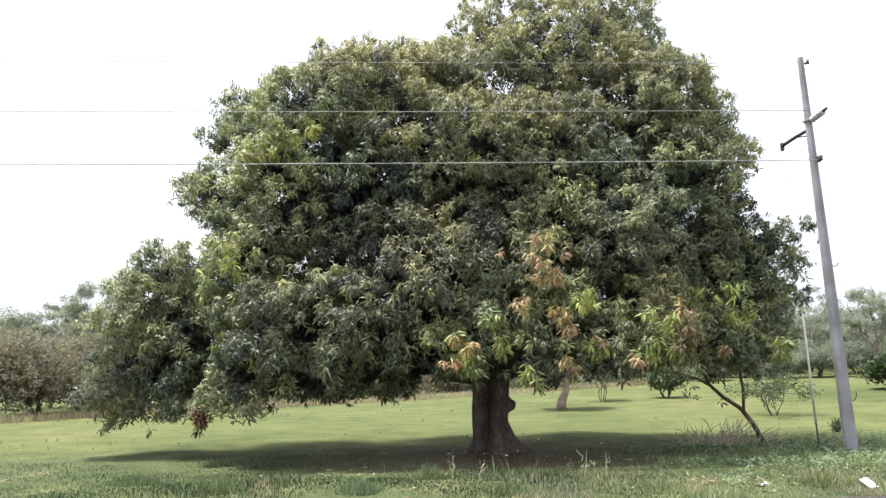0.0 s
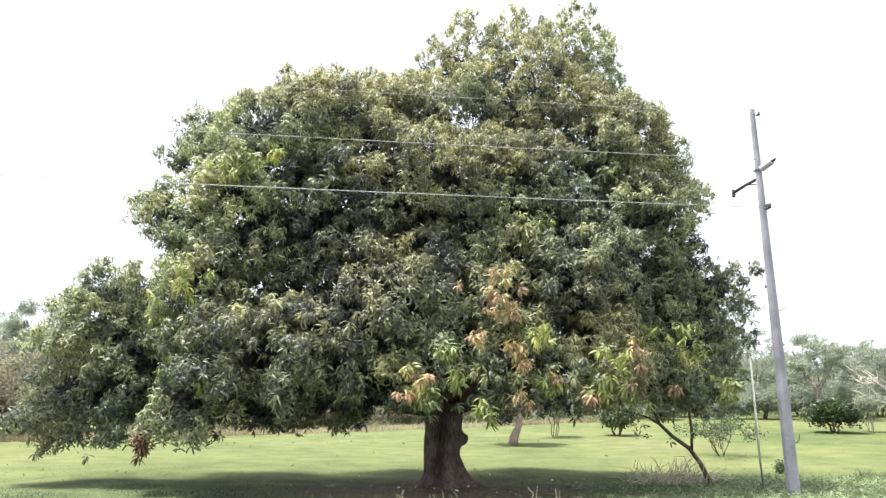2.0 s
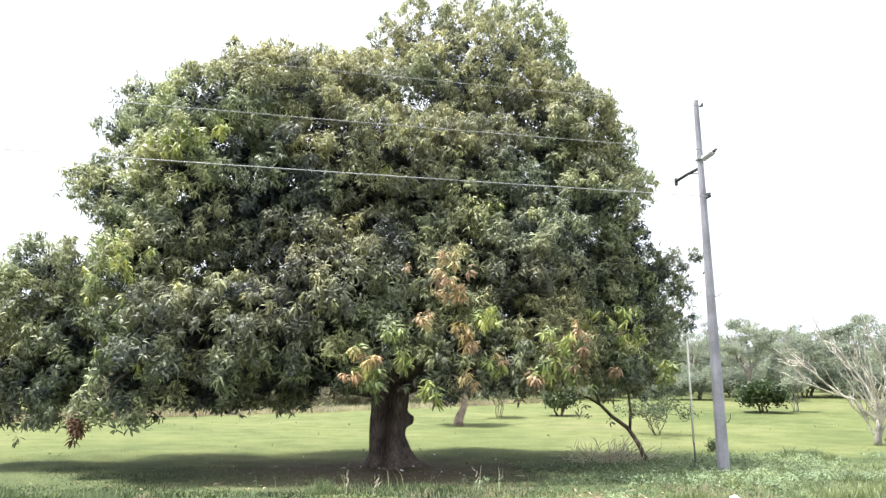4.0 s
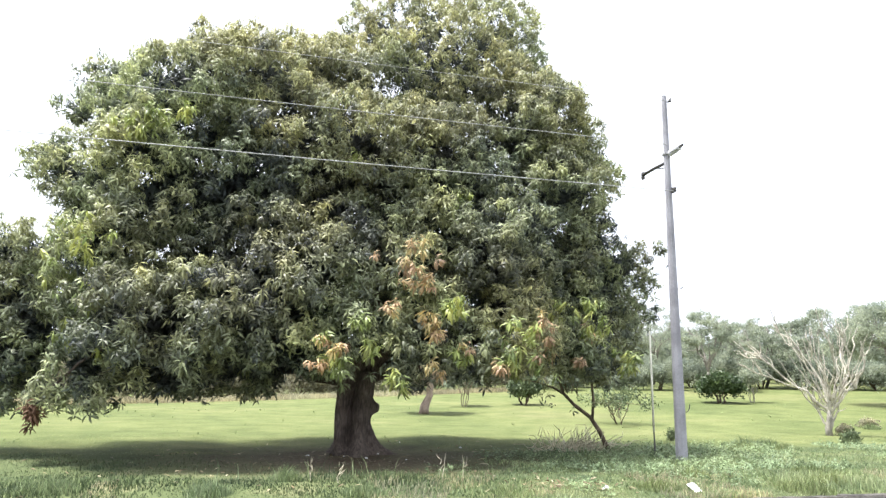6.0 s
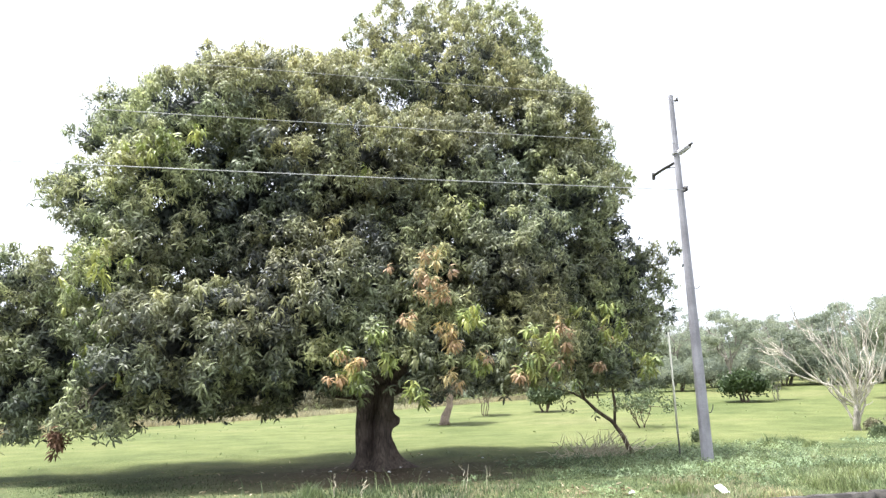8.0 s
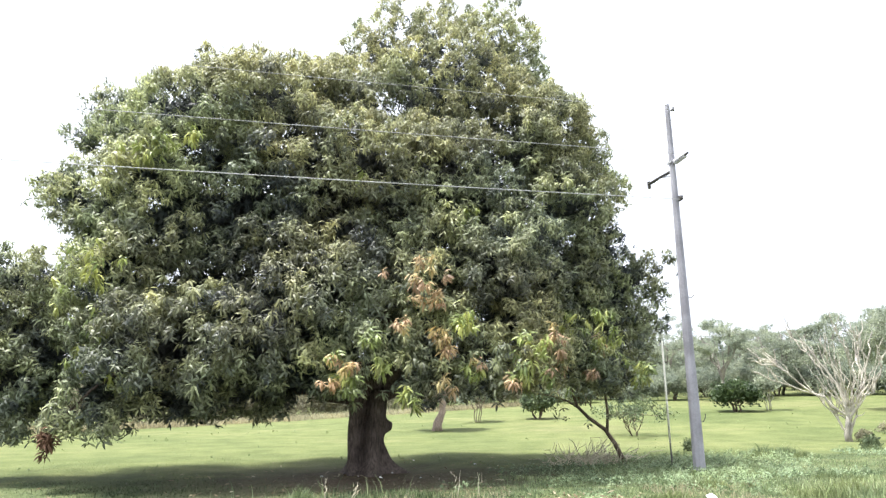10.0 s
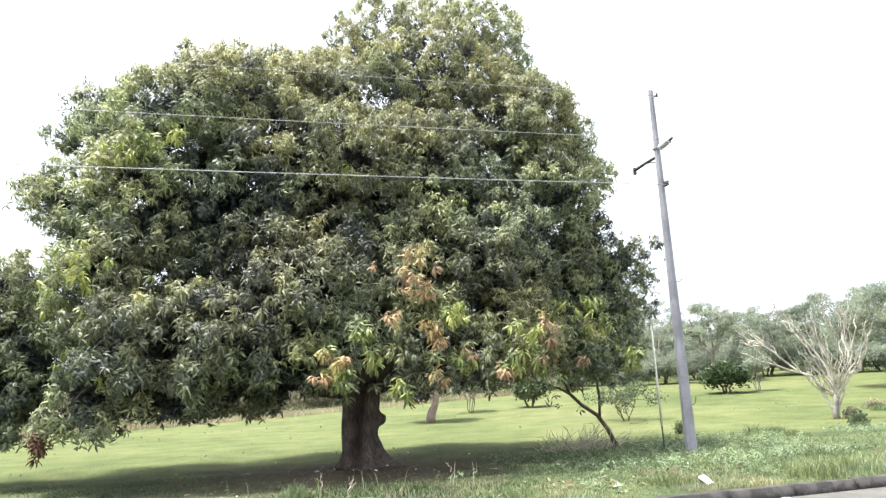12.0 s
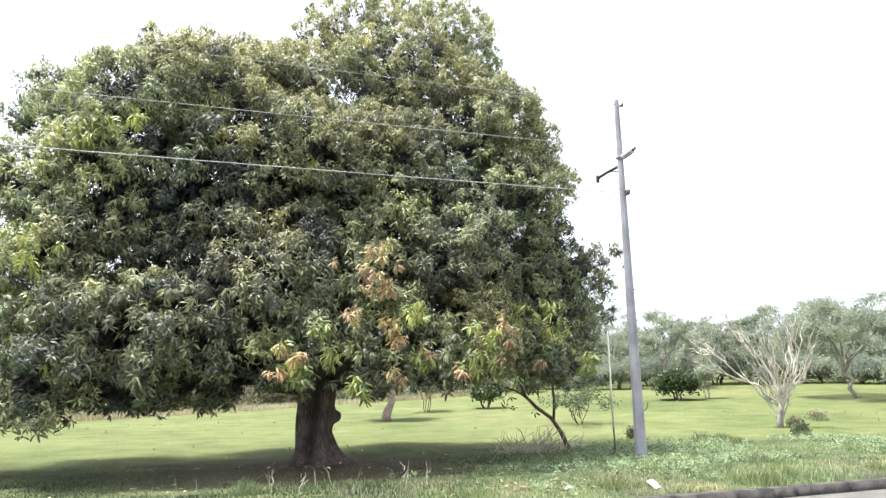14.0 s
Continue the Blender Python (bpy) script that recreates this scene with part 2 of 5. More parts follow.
def spray(rng, leaves=12, length=0.156, width=0.0285, droop=1.05, spread=(58, 158)):
    """A whorl of long leaves round a twig's tip that points along +z: (verts, polygons)."""
    verts, polys = [], []
    for i in range(leaves):
        az = i * 2.39996 + rng.uniform(-0.3, 0.3)
        tilt = radians(rng.uniform(*spread))
        ln, w = length * rng.uniform(0.7, 1.15), width * rng.uniform(0.8, 1.15)
        out = np.array([math.cos(az), math.sin(az), 0])
        side = np.array([-math.sin(az), math.cos(az), 0])
        d = out * math.sin(tilt) + np.array([0, 0, math.cos(tilt)])
        nrm = np.cross(side, d)
        p0 = d * 0.01 + np.array([0, 0, rng.uniform(-0.08, 0.02)])
        p1 = p0 + d * ln * 0.35
        d2 = d + nrm * droop * 0.5
        p2 = p1 + d2 / np.linalg.norm(d2) * ln * 0.35
        d3 = d + nrm * droop * 1.1
        p3 = p2 + d3 / np.linalg.norm(d3) * ln * 0.32
        b = len(verts)
        verts += [p0, p1 - side * w / 2, p1 + side * w / 2, p2 - side * w * 0.45, p2 + side * w * 0.45, p3]
        polys += [(b, b + 1, b + 2), (b + 1, b + 3, b + 4, b + 2), (b + 3, b + 5, b + 4)]
    return np.array(verts), polys


def frames_along(pos, axis, rng, scale):
    """Axes with z along axis, turned at random about it."""
    z = axis / np.linalg.norm(axis, axis=1)[:, None]
    h = rng.normal(size=z.shape)
    x = np.cross(h, z)
    x /= np.linalg.norm(x, axis=1)[:, None]
    y = np.cross(z, x)
    m = np.stack([x, y, z], axis=2) * scale[:, None, None]
    return np.concatenate([m, pos[:, :, None]], axis=2)


def join_meshes(name, meshes):
    """Several leaf meshes as one."""
    co, loops, starts, age_shades, nv, nl = [], [], [], [], 0, 0
    for me in meshes:
        c = np.empty(len(me.vertices) * 3, np.float32)
        me.vertices.foreach_get("co", c)
        lo = np.empty(len(me.loops), np.int32)
        me.loops.foreach_get("vertex_index", lo)
        st = np.empty(len(me.polygons), np.int32)
        me.polygons.foreach_get("loop_start", st)
        ag = np.empty(len(me.vertices), np.float32)
        me.attributes["age_shade"].data.foreach_get("value", ag)
        co.append(c), loops.append(lo + nv), starts.append(st + nl), age_shades.append(ag)
        nv, nl = nv + len(me.vertices), nl + len(lo)
        bpy.data.meshes.remove(me)
    out = bpy.data.meshes.new(name)
    out.vertices.add(nv)
    out.vertices.foreach_set("co", np.concatenate(co))
    out.loops.add(nl)
    out.loops.foreach_set("vertex_index", np.concatenate(loops))
    st = np.concatenate(starts)
    out.polygons.add(len(st))
    out.polygons.foreach_set("loop_start", st)
    out.update(calc_edges=True)
    out.attributes.new("age_shade", "FLOAT", "POINT").data.foreach_set("value", np.concatenate(age_shades))
    return out


# ---- ground, road, kerb ----
def rise(x, y):
    """Height of the land: level near the road, climbing gently to the right beyond 25 m."""
    d = np.hypot(x, y)
    az = np.degrees(np.arctan2(x, np.maximum(y, 1e-3)))
    s = np.clip((az + 14) / 55, 0, 1)
    k = 0.049 * s * s * (3 - 2 * s)
    soft = 0.012 * np.sin(x * 0.9 + 1.3) * np.sin(y * 0.7) + 0.008 * np.sin(x * 2.1 + y * 1.7)
    verge = 0.06 * np.exp(-((y - 9.2) / 1.2) ** 2)
    return 0.1 + k * np.clip(d - 25, 0, 60) * (y > 0) + soft * np.clip((y - 8) / 4, 0, 1) + verge


def kerb_line(x):
    """Where the kerb's back face stands: the road runs slightly askew."""
    return 7.63 + 0.042 * (np.clip(x, -20, 34) - 6)


def axis_steps(near, far, fine, count):
    a = np.arange(near[0], near[1] + 1e-6, fine)
    g = np.geomspace(1, 1 + far, count)[1:] - 1
    return a, g


def build_ground():
    xs, g = axis_steps((-24, 30), 1500, 0.6, 34)
    xs = np.concatenate([xs[0] - g[::-1], xs, xs[-1] + g])
    ys, g2 = axis_steps((7.68, 46), 1500, 0.6, 34)
    ys = np.concatenate([-6.0 - g2[::-1], [-6.0, 0.0, 7.5, 7.55, 7.66], ys, ys[-1] + g2])
    X, Y = np.meshgrid(xs, ys)
    Z = np.where(Y > 7.6, rise(X, Y), np.where(Y < -6.0, 0.0, -0.06))
    Y = Y + (kerb_line(X) - 7.62) * np.clip((10.5 - Y) / 2.5, 0, 1) * (Y > 7)
    me = bpy.data.meshes.new("ground")
    nx = len(xs)
    quads = [(j * nx + i, j * nx + i + 1, (j + 1) * nx + i + 1, (j + 1) * nx + i) for j in range(len(ys) - 1) for i in range(nx - 1)]
    me.from_pydata(np.stack([X, Y, Z], 2).reshape(-1, 3).tolist(), [], quads)
    for p in me.polygons:
        p.use_smooth = True
    tagged(link_mesh("ground", me, GROUND, None), "short yellow-green meadow grass over brown soil", "ground", kind="structure")
    bm = bmesh.new()
    box(bm, (400, 13.5, 0.05), (0, 0.73, -0.025))
    bmesh.ops.rotate(bm, cent=(6, 7.48, 0), matrix=Matrix.Rotation(0.042, 3, "Z"), verts=bm.verts)
    tagged(part("road", bm, ASPHALT, None), "worn light grey asphalt road beside the verge", "road", kind="structure")


build_ground()

# ---- the big mango tree ----
rng = np.random.default_rng(7)
LOBES = []
CLUSTER_GAP = 0.35


def lobe(x, y, z, r, age_shade=0.3, flat=0.9, fill=1.0):
    """A rounded bough of the crown: centre, radius, leaf tone (how young, and how lit or shaded it is painted)."""
    LOBES.append((np.array([x, y, z]), np.array([r, r, r * flat]), age_shade, fill))


# tones also paint light: lighter on high boughs and low on the right
lobe(3.88, 15.54, 9.45, 2.25, 0.75, fill=0.75)
lobe(5.57, 16.11, 11.09, 1.64, 0.75, fill=0.6)
lobe(2.45, 16.05, 10.80, 1.48, 0.75, fill=0.6)
lobe(3.77, 16.15, 11.29, 1.20, 0.75, fill=0.46)
lobe(-0.81, 14.72, 8.12, 1.64, 0.58)
lobe(-2.33, 14.21, 7.63, 1.40, 0.72)
lobe(-3.85, 15.15, 7.78, 1.09, 0.58, fill=0.5)
lobe(-2.84, 13.40, 5.97, 1.12, 0.95)
lobe(-4.16, 13.85, 5.38, 0.90, 0.65, fill=0.5)
lobe(-4.68, 14.32, 6.03, 0.74, 0.67, fill=0.45)
lobe(-2.94, 12.06, 3.65, 1.03, 0.82)
lobe(-0.94, 14.03, 5.31, 1.88, 0.40)
lobe(1.38, 14.16, 6.61, 1.82, 0.62)
lobe(-2.22, 11.22, 2.30, 1.28, 0.45)
lobe(-0.86, 11.13, 2.56, 1.21, 0.36)
lobe(-5.50, 14.40, 3.02, 1.18, 0.72)
lobe(-5.78, 14.00, 1.82, 0.97, 0.50)
lobe(-5.49, 14.60, 3.94, 0.90, 0.65)
lobe(-4.85, 14.40, 3.72, 0.79, 0.60)
lobe(-4.48, 14.20, 2.88, 0.97, 0.50)
lobe(-5.95, 14.50, 3.79, 0.79, 0.60)
lobe(-6.13, 14.00, 1.42, 0.55, 0.50)
lobe(-4.82, 14.00, 2.04, 0.96, 0.45)
lobe(6.20, 15.03, 8.11, 1.82, 0.58)
lobe(6.42, 13.98, 5.89, 1.59, 0.63)
lobe(7.48, 13.90, 4.00, 1.36, 0.62)
lobe(7.22, 13.70, 2.44, 1.14, 0.62)
lobe(2.60, 12.20, 3.96, 1.48, 0.50)
lobe(4.35, 12.35, 4.22, 1.44, 0.39)
lobe(1.02, 10.85, 2.27, 0.80, 0.58)
lobe(2.52, 10.75, 2.44, 0.91, 0.68)
lobe(4.42, 11.41, 2.30, 1.00, 0.85)
lobe(0.61, 11.50, 3.59, 1.31, 0.44)
lobe(-0.07, 11.59, 2.06, 0.80, 0.30)
lobe(-2.84, 11.41, 1.81, 0.76, 0.68)
lobe(0.69, 15.41, 8.89, 1.40, 0.58)
lobe(0.74, 15.53, 9.43, 0.83, 0.58)
lobe(-1.71, 15.03, 8.99, 0.99, 0.58)
lobe(7.12, 14.97, 7.85, 1.16, 0.58, fill=0.65)
lobe(7.40, 14.37, 6.65, 1.02, 0.68)
lobe(3.39, 14.24, 6.54, 1.74, 0.48)
lobe(-2.30, 13.57, 5.07, 1.35, 0.58)
lobe(7.84, 14.00, 3.41, 0.96, 0.52)
lobe(6.62, 15.68, 9.60, 1.06, 0.72, fill=0.55)
lobe(7.49, 14.06, 5.02, 0.77, 0.26)
lobe(-4.53, 14.00, 1.60, 0.63, 0.45)
lobe(-2.75, 11.41, 1.48, 0.53, 0.40)
lobe(-5.75, 14.10, 1.50, 0.81, 0.50)
lobe(-1.53, 11.41, 1.55, 0.55, 0.30)
lobe(-3.42, 14.24, 6.54, 0.64, 0.58, fill=0.6)
lobe(-3.09, 12.06, 4.06, 0.66, 0.80, fill=0.7)
lobe(-3.40, 13.58, 5.11, 0.77, 0.68, fill=0.7)
lobe(-3.55, 13.40, 4.39, 0.71, 0.70, fill=0.7)
lobe(0.10, 15.36, 9.12, 0.89, 0.58, fill=0.7)
lobe(-0.73, 15.17, 9.17, 1.00, 0.58, fill=0.7)
lobe(6.64, 14.30, 4.62, 1.04, 0.22)
lobe(4.46, 11.50, 3.03, 0.77, 0.78)
lobe(6.10, 13.00, 3.10, 0.82, 0.70)
lobe(2.21, 10.75, 1.91, 0.43, 0.45)
lobe(3.25, 10.85, 1.81, 0.54, 0.45)
lobe(4.33, 11.22, 1.97, 0.62, 0.72)
lobe(0.68, 10.85, 1.96, 0.52, 0.45)
lobe(5.39, 14.20, 4.33, 1.27, 0.25)
lobe(-0.50, 14.30, 6.80, 1.16, 0.85)
lobe(7.18, 13.50, 3.09, 0.99, 0.66)
lobe(7.78, 13.60, 4.33, 0.96, 0.38)
lobe(5.85, 11.78, 2.10, 0.74, 0.70)
lobe(-5.99, 14.00, 1.19, 0.47, 0.50)
lobe(-5.44, 14.00, 1.21, 0.62, 0.50)
lobe(-4.64, 13.60, 1.38, 0.62, 0.50)
lobe(-3.19, 11.59, 1.43, 0.54, 0.50)
lobe(-4.29, 13.60, 2.38, 0.80, 0.50)
lobe(-4.45, 14.00, 3.27, 0.64, 0.60)
lobe(-1.65, 11.59, 1.60, 0.45, 0.35)
lobe(-2.42, 11.59, 1.47, 0.41, 0.40)
lobe(-2.12, 15.33, 9.47, 0.80, 0.72, fill=0.85)
lobe(-1.22, 15.38, 9.66, 0.80, 0.72, fill=0.85)
lobe(-0.34, 15.38, 9.66, 0.76, 0.72, fill=0.85)
lobe(-3.40, 15.07, 8.36, 0.78, 0.58, fill=0.75)
lobe(3.29, 16.24, 11.68, 0.74, 0.75, fill=0.5)
lobe(4.68, 16.26, 11.78, 0.79, 0.75, fill=0.5)
lobe(2.01, 16.14, 11.24, 0.69, 0.75, fill=0.5)
lobe(-5.22, 14.40, 4.00, 0.70, 0.55)
lobe(-4.55, 14.30, 3.92, 0.50, 0.55)
lobe(-0.99, 11.59, 1.62, 0.42, 0.30)
lobe(-0.35, 11.97, 1.75, 0.43, 0.30)
lobe(0.44, 11.97, 1.93, 0.43, 0.30)
lobe(4.34, 16.39, 9.65, 1.38, 0.58)
lobe(3.07, 16.58, 10.47, 1.15, 0.58)
lobe(8.34, 14.00, 4.51, 0.52, 0.45, fill=0.7)
lobe(-4.34, 14.19, 5.53, 0.61, 0.64, fill=0.6)
lobe(-4.46, 14.90, 7.19, 0.57, 0.58, fill=0.5)
lobe(3.83, 13.20, 2.55, 0.55, 0.66)
lobe(7.44, 13.60, 2.89, 0.82, 0.64)
lobe(7.74, 13.80, 4.00, 0.77, 0.62)
lobe(7.22, 13.40, 1.86, 0.59, 0.50)
lobe(1.30, 15.60, 10.30, 0.62, 0.75, fill=0.6)
FRONT = len(LOBES)
# low boughs behind the road side, the crown's shade painted into their dark tone
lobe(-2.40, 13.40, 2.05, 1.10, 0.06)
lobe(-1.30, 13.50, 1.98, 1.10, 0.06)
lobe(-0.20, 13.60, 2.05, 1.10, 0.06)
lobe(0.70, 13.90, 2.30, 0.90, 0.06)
# the side away from the road
lobe(-2.60, 15.40, 3.20, 1.90, 0.25, fill=0.6)
lobe(0.20, 16.20, 3.60, 2.00, 0.25, fill=0.6)
lobe(3.20, 16.60, 4.00, 2.10, 0.25, fill=0.6)
lobe(5.80, 15.80, 3.60, 1.90, 0.25, fill=0.6)
lobe(-1.40, 15.60, 5.80, 1.70, 0.25, fill=0.6)
lobe(1.60, 16.00, 6.60, 1.90, 0.25, fill=0.6)
lobe(4.60, 16.20, 6.80, 2.00, 0.25, fill=0.6)
lobe(2.00, 14.60, 4.40, 1.60, 0.25, fill=0.6)
lobe(4.40, 14.60, 5.40, 1.60, 0.25, fill=0.6)
lobe(-0.60, 14.20, 3.40, 1.60, 0.25, fill=0.6)
lobe(0.50, 14.90, 6.00, 1.50, 0.25, fill=0.6)
lobe(3.20, 15.00, 6.50, 1.70, 0.25, fill=0.6)


def settle(c, r):
    """The road side of the crown hangs as one steep wall: low boughs stand back, high ones reach forward."""
    shift = 0.0
    if c[1] < 12.3:
        shift = 0.9 if c[0] < 3.2 else 0.4
    elif 4.6 < c[2] < 9.0 and c[0] > -3.2:
        shift = -min(0.7, max(0.0, c[1] - max(r[1] - 0.4, 0.28) - 12.2))
    k = (c[1] + shift) / c[1]
    eye = np.array([0, 0, EYE])
    return eye + (c - eye) * k, r * k


LOBES = [(*settle(c, r), age_shade, fill) for c, r, age_shade, fill in LOBES]


def thin_out(points, spacing, order):
    """Keeps points that lie at least their spacing apart."""
    cells, kept = {}, []
    for i in order:
        p, d = points[i], spacing[i]
        key = tuple(np.floor(p / 0.9).astype(int))
        near = [k for ax in (-1, 0, 1) for ay in (-1, 0, 1) for az in (-1, 0, 1) for k in cells.get((key[0] + ax, key[1] + ay, key[2] + az), ())]
        if near and ((points[near] - p) ** 2).sum(1).min() < d * d:
            continue
        cells.setdefault(key, []).append(i)
        kept.append(i)
    return np.array(kept)


# hollows between the boughs on the road side, sunk and also painted dark: x, z, half width, half height
HOLLOWS = ((-1.61, 5.06, 0.45, 0.28), (-0.73, 5.15, 0.78, 0.28), (-0.16, 4.96, 0.44, 0.28), (1.11, 5.27, 0.56, 0.28), (0.63, 4.75, 0.31, 0.27), (-1.39, 3.83, 0.47, 0.27),
           (1.49, 6.14, 0.48, 0.36), (2.86, 6.11, 0.35, 0.29), (4.33, 6.54, 0.60, 0.31), (5.84, 5.30, 0.46, 0.60), (5.72, 4.40, 0.46, 0.64), (5.84, 3.75, 0.42, 0.56),
           (3.78, 5.08, 0.29, 0.37), (3.11, 3.51, 0.23, 0.30), (2.60, 8.46, 0.37, 0.18), (-2.52, 7.27, 0.66, 0.33), (-1.50, 2.39, 0.46, 0.20), (1.42, 4.01, 0.31, 0.21),
           (0.66, 6.58, 0.25, 0.16), (5.39, 3.15, 0.34, 0.27), (7.24, 3.16, 0.32, 0.32), (2.17, 6.12, 0.46, 0.25), (-4.05, 2.23, 0.49, 0.24), (0.33, 2.67, 0.30, 0.18),
           (-0.23, 2.28, 0.40, 0.20), (6.34, 5.88, 0.31, 0.23), (-2.53, 1.58, 1.20, 0.38), (-1.01, 1.52, 1.05, 0.42), (-4.58, 2.01, 0.27, 0.37), (0.15, 1.68, 0.75, 0.36))


def in_hollow(p):
    """How deep a point lies in one of the hollows: 0 at the rim, 1 in the middle."""
    deep = np.zeros(len(p))
    for hx, hz, wx, wz in HOLLOWS:
        warp = 0.25 * np.sin(p[:, 0] * 5.1 + hz * 7) + 0.25 * np.sin(p[:, 2] * 6.3 + hx * 5)
        deep = np.maximum(deep, 1 - np.hypot((p[:, 0] - hx) / wx, (p[:, 2] - hz) / wz) + warp)
    return np.clip(deep, 0, 1)


def coat_seats():
    """Places and outward directions of the leafy twigs that cover the road side of the crown as one ragged coat."""
    step, reach = 0.25, 6
    xs, zs = np.arange(-6.5, 9.0, step), np.arange(1.2, 12.4, step)
    gx, gz = np.meshgrid(xs, zs, indexing="ij")
    front = np.full(gx.shape, 99.0)
    for c, r, _, _ in LOBES:
        r = np.maximum(r - 0.35, 0.30)
        h = 1 - ((gx - c[0]) / r[0]) ** 2 - ((gz - c[2]) / r[2]) ** 2
        front = np.where(h > 0, np.minimum(front, c[1] - r[1] * np.sqrt(np.maximum(h, 0))), front)
    open_ = front > 90
    front[open_] = 17.5

    def spread(f, pick, n):
        g_ = np.pad(f, n, mode="edge")
        return pick([g_[n + a:n + a + f.shape[0], n + b:n + b + f.shape[1]] for a in range(-n, n + 1) for b in range(-n, n + 1) if a * a + b * b <= n * n + 1])

    closed = spread(spread(front, lambda v: np.min(v, axis=0), reach), lambda v: np.max(v, axis=0), reach)
    closed = spread(closed, lambda v: np.mean(v, axis=0), 2)
    gx_, gz_ = np.gradient(closed, step)
    ii, jj = np.nonzero(~open_)
    pick = rng.integers(0, len(ii), 9000)
    ii, jj = ii[pick], jj[pick]
    x, z = xs[ii] + rng.uniform(-0.5, 0.5, len(ii)) * step, zs[jj] + rng.uniform(-0.5, 0.5, len(ii)) * step
    lump = 0.16 * np.sin(2.9 * x + 1.1 * np.sin(2.3 * z)) * np.sin(3.3 * z + 0.9 * np.sin(2.0 * x)) + rng.normal(0, 0.12, len(x))
    y = np.maximum(closed[ii, jj], front[ii, jj] - 0.9) + 0.12 + lump
    p = np.stack([x, y, z], 1)
    n = np.stack([gx_[ii, jj], -np.ones(len(ii)), gz_[ii, jj]], 1)
    n /= np.linalg.norm(n, axis=1)[:, None]
    patchy = np.array([noise.noise(Vector((a * 1.9, b * 2.6, 4.2))) + 0.4 * noise.noise(Vector((a * 4.5, b * 5.5, 1.7))) for a, b in zip(x, z)])
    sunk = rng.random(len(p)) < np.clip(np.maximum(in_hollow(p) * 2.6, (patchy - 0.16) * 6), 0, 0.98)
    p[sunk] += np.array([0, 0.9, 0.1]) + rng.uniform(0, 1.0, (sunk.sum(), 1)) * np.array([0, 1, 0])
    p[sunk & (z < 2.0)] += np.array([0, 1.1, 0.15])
    return p, n, sunk


def crown_points(density):
    """Tips of the twigs: the boughs carry leafy clusters a little apart, with hollows between them whose shade is put
    into the leaf tone.
    """
    seat, face, young, full, inner = [], [], [], [], []
    centres, radii = np.array([c for c, _, _, _ in LOBES]), np.array([r for _, r, _, _ in LOBES])
    age_shades = np.array([a for _, _, a, _ in LOBES])
    fills = np.array([f for _, _, _, f in LOBES])
    for i, (c, r, a, fill) in enumerate(LOBES):
        r = np.maximum(r - 0.35, 0.30)
        for share, shell in ((90, 0.97), (40, 0.6)):
            n = int(share * r[0] * r[0]) + 6
            u = rng.normal(size=(n, 3))
            u /= np.linalg.norm(u, axis=1)[:, None]
            p = c + u * r * shell * rng.uniform(0.9, 1.03, n)[:, None]
            gap = np.linalg.norm((p[:, None] - centres) / np.maximum(radii - 0.35, 0.30), axis=2)
            gap[:, i] = 9
            keep = gap.min(axis=1) > (0.88 if shell > 0.9 else 0.35)
            keep &= rng.random(n) > np.where((u[:, 1] < 0.2) & (shell > 0.9), 0.9 * np.clip(in_hollow(p) * 2, 0, 1), 0)
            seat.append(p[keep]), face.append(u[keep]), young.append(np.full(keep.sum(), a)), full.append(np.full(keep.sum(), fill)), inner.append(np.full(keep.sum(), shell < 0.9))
    coat, away, sunk = coat_seats()
    near = np.array([np.argmin(np.linalg.norm((q - centres) / radii, axis=1)) for q in coat])
    seat, face, young, full, inner = (np.concatenate(v + [w]) for v, w in zip((seat, face, young, full, inner), (coat, away, age_shades[near], np.where(coat[:, 2] > 9.2, 0.45, np.maximum(fills[near], 0.6)), sunk)))
    spacing = np.where(inner, 0.42, np.where(face[:, 1] > 0.35, 0.55, CLUSTER_GAP)) * rng.uniform(0.8, 1.25, len(seat)) * np.where(seat[:, 2] > 9.2, 1.15, 1.0)
    out_ = thin_out(seat, spacing, [k for k in rng.permutation(len(seat)) if not inner[k]])
    in_ = thin_out(seat, spacing, [k for k in rng.permutation(len(seat)) if inner[k]])
    pos, out, age_shade = [], [], []
    for k in np.concatenate([out_, in_]):
        size = rng.uniform(0.22, 0.40) * (0.9 if full[k] < 0.7 else 1.0)
        m = int(density * size * size * (0.3 if inner[k] else 0.65 if face[k][1] > 0.35 else 1.0) * (0.45 + 0.55 * full[k])) + 3
        v = rng.normal(size=(m, 3)) + np.array([0, 0, 0.45]) + face[k] * 0.7
        v /= np.linalg.norm(v, axis=1)[:, None]
        p = seat[k] + v * np.array([1.0, 1.0, 0.9]) * size * rng.uniform(0.4, 1.1, m)[:, None]
        p[:, 2] -= 0.25 * size * (v[:, 0] ** 2 + v[:, 1] ** 2)
        pos.append(p), out.append(v * 0.6 + face[k] * 0.4)
        # inner clusters get a dark tone, shade put into colour; tones rise upwards
        age_shade.append(np.clip((0.05 if inner[k] else young[k] + rng.normal(0, 0.17)) + rng.normal(0, 0.12, m) + 0.1 * v[:, 2], 0, 1))
    pos, out, age_shade = np.concatenate(pos), np.concatenate(out), np.concatenate(age_shade)
    keep = ~((pos[:, 1] < 12.0) & (pos[:, 2] > 5.1))           # cut back from the wires
    keep &= ~((pos[:, 1] < 12.95) & (pos[:, 0] > 6.9))
    keep &= pos[:, 2] > 0.8 + 0.3 * rng.random(len(pos)) - 0.3 * (pos[:, 0] < -2.5)
    return pos[keep], out[keep], age_shade[keep]


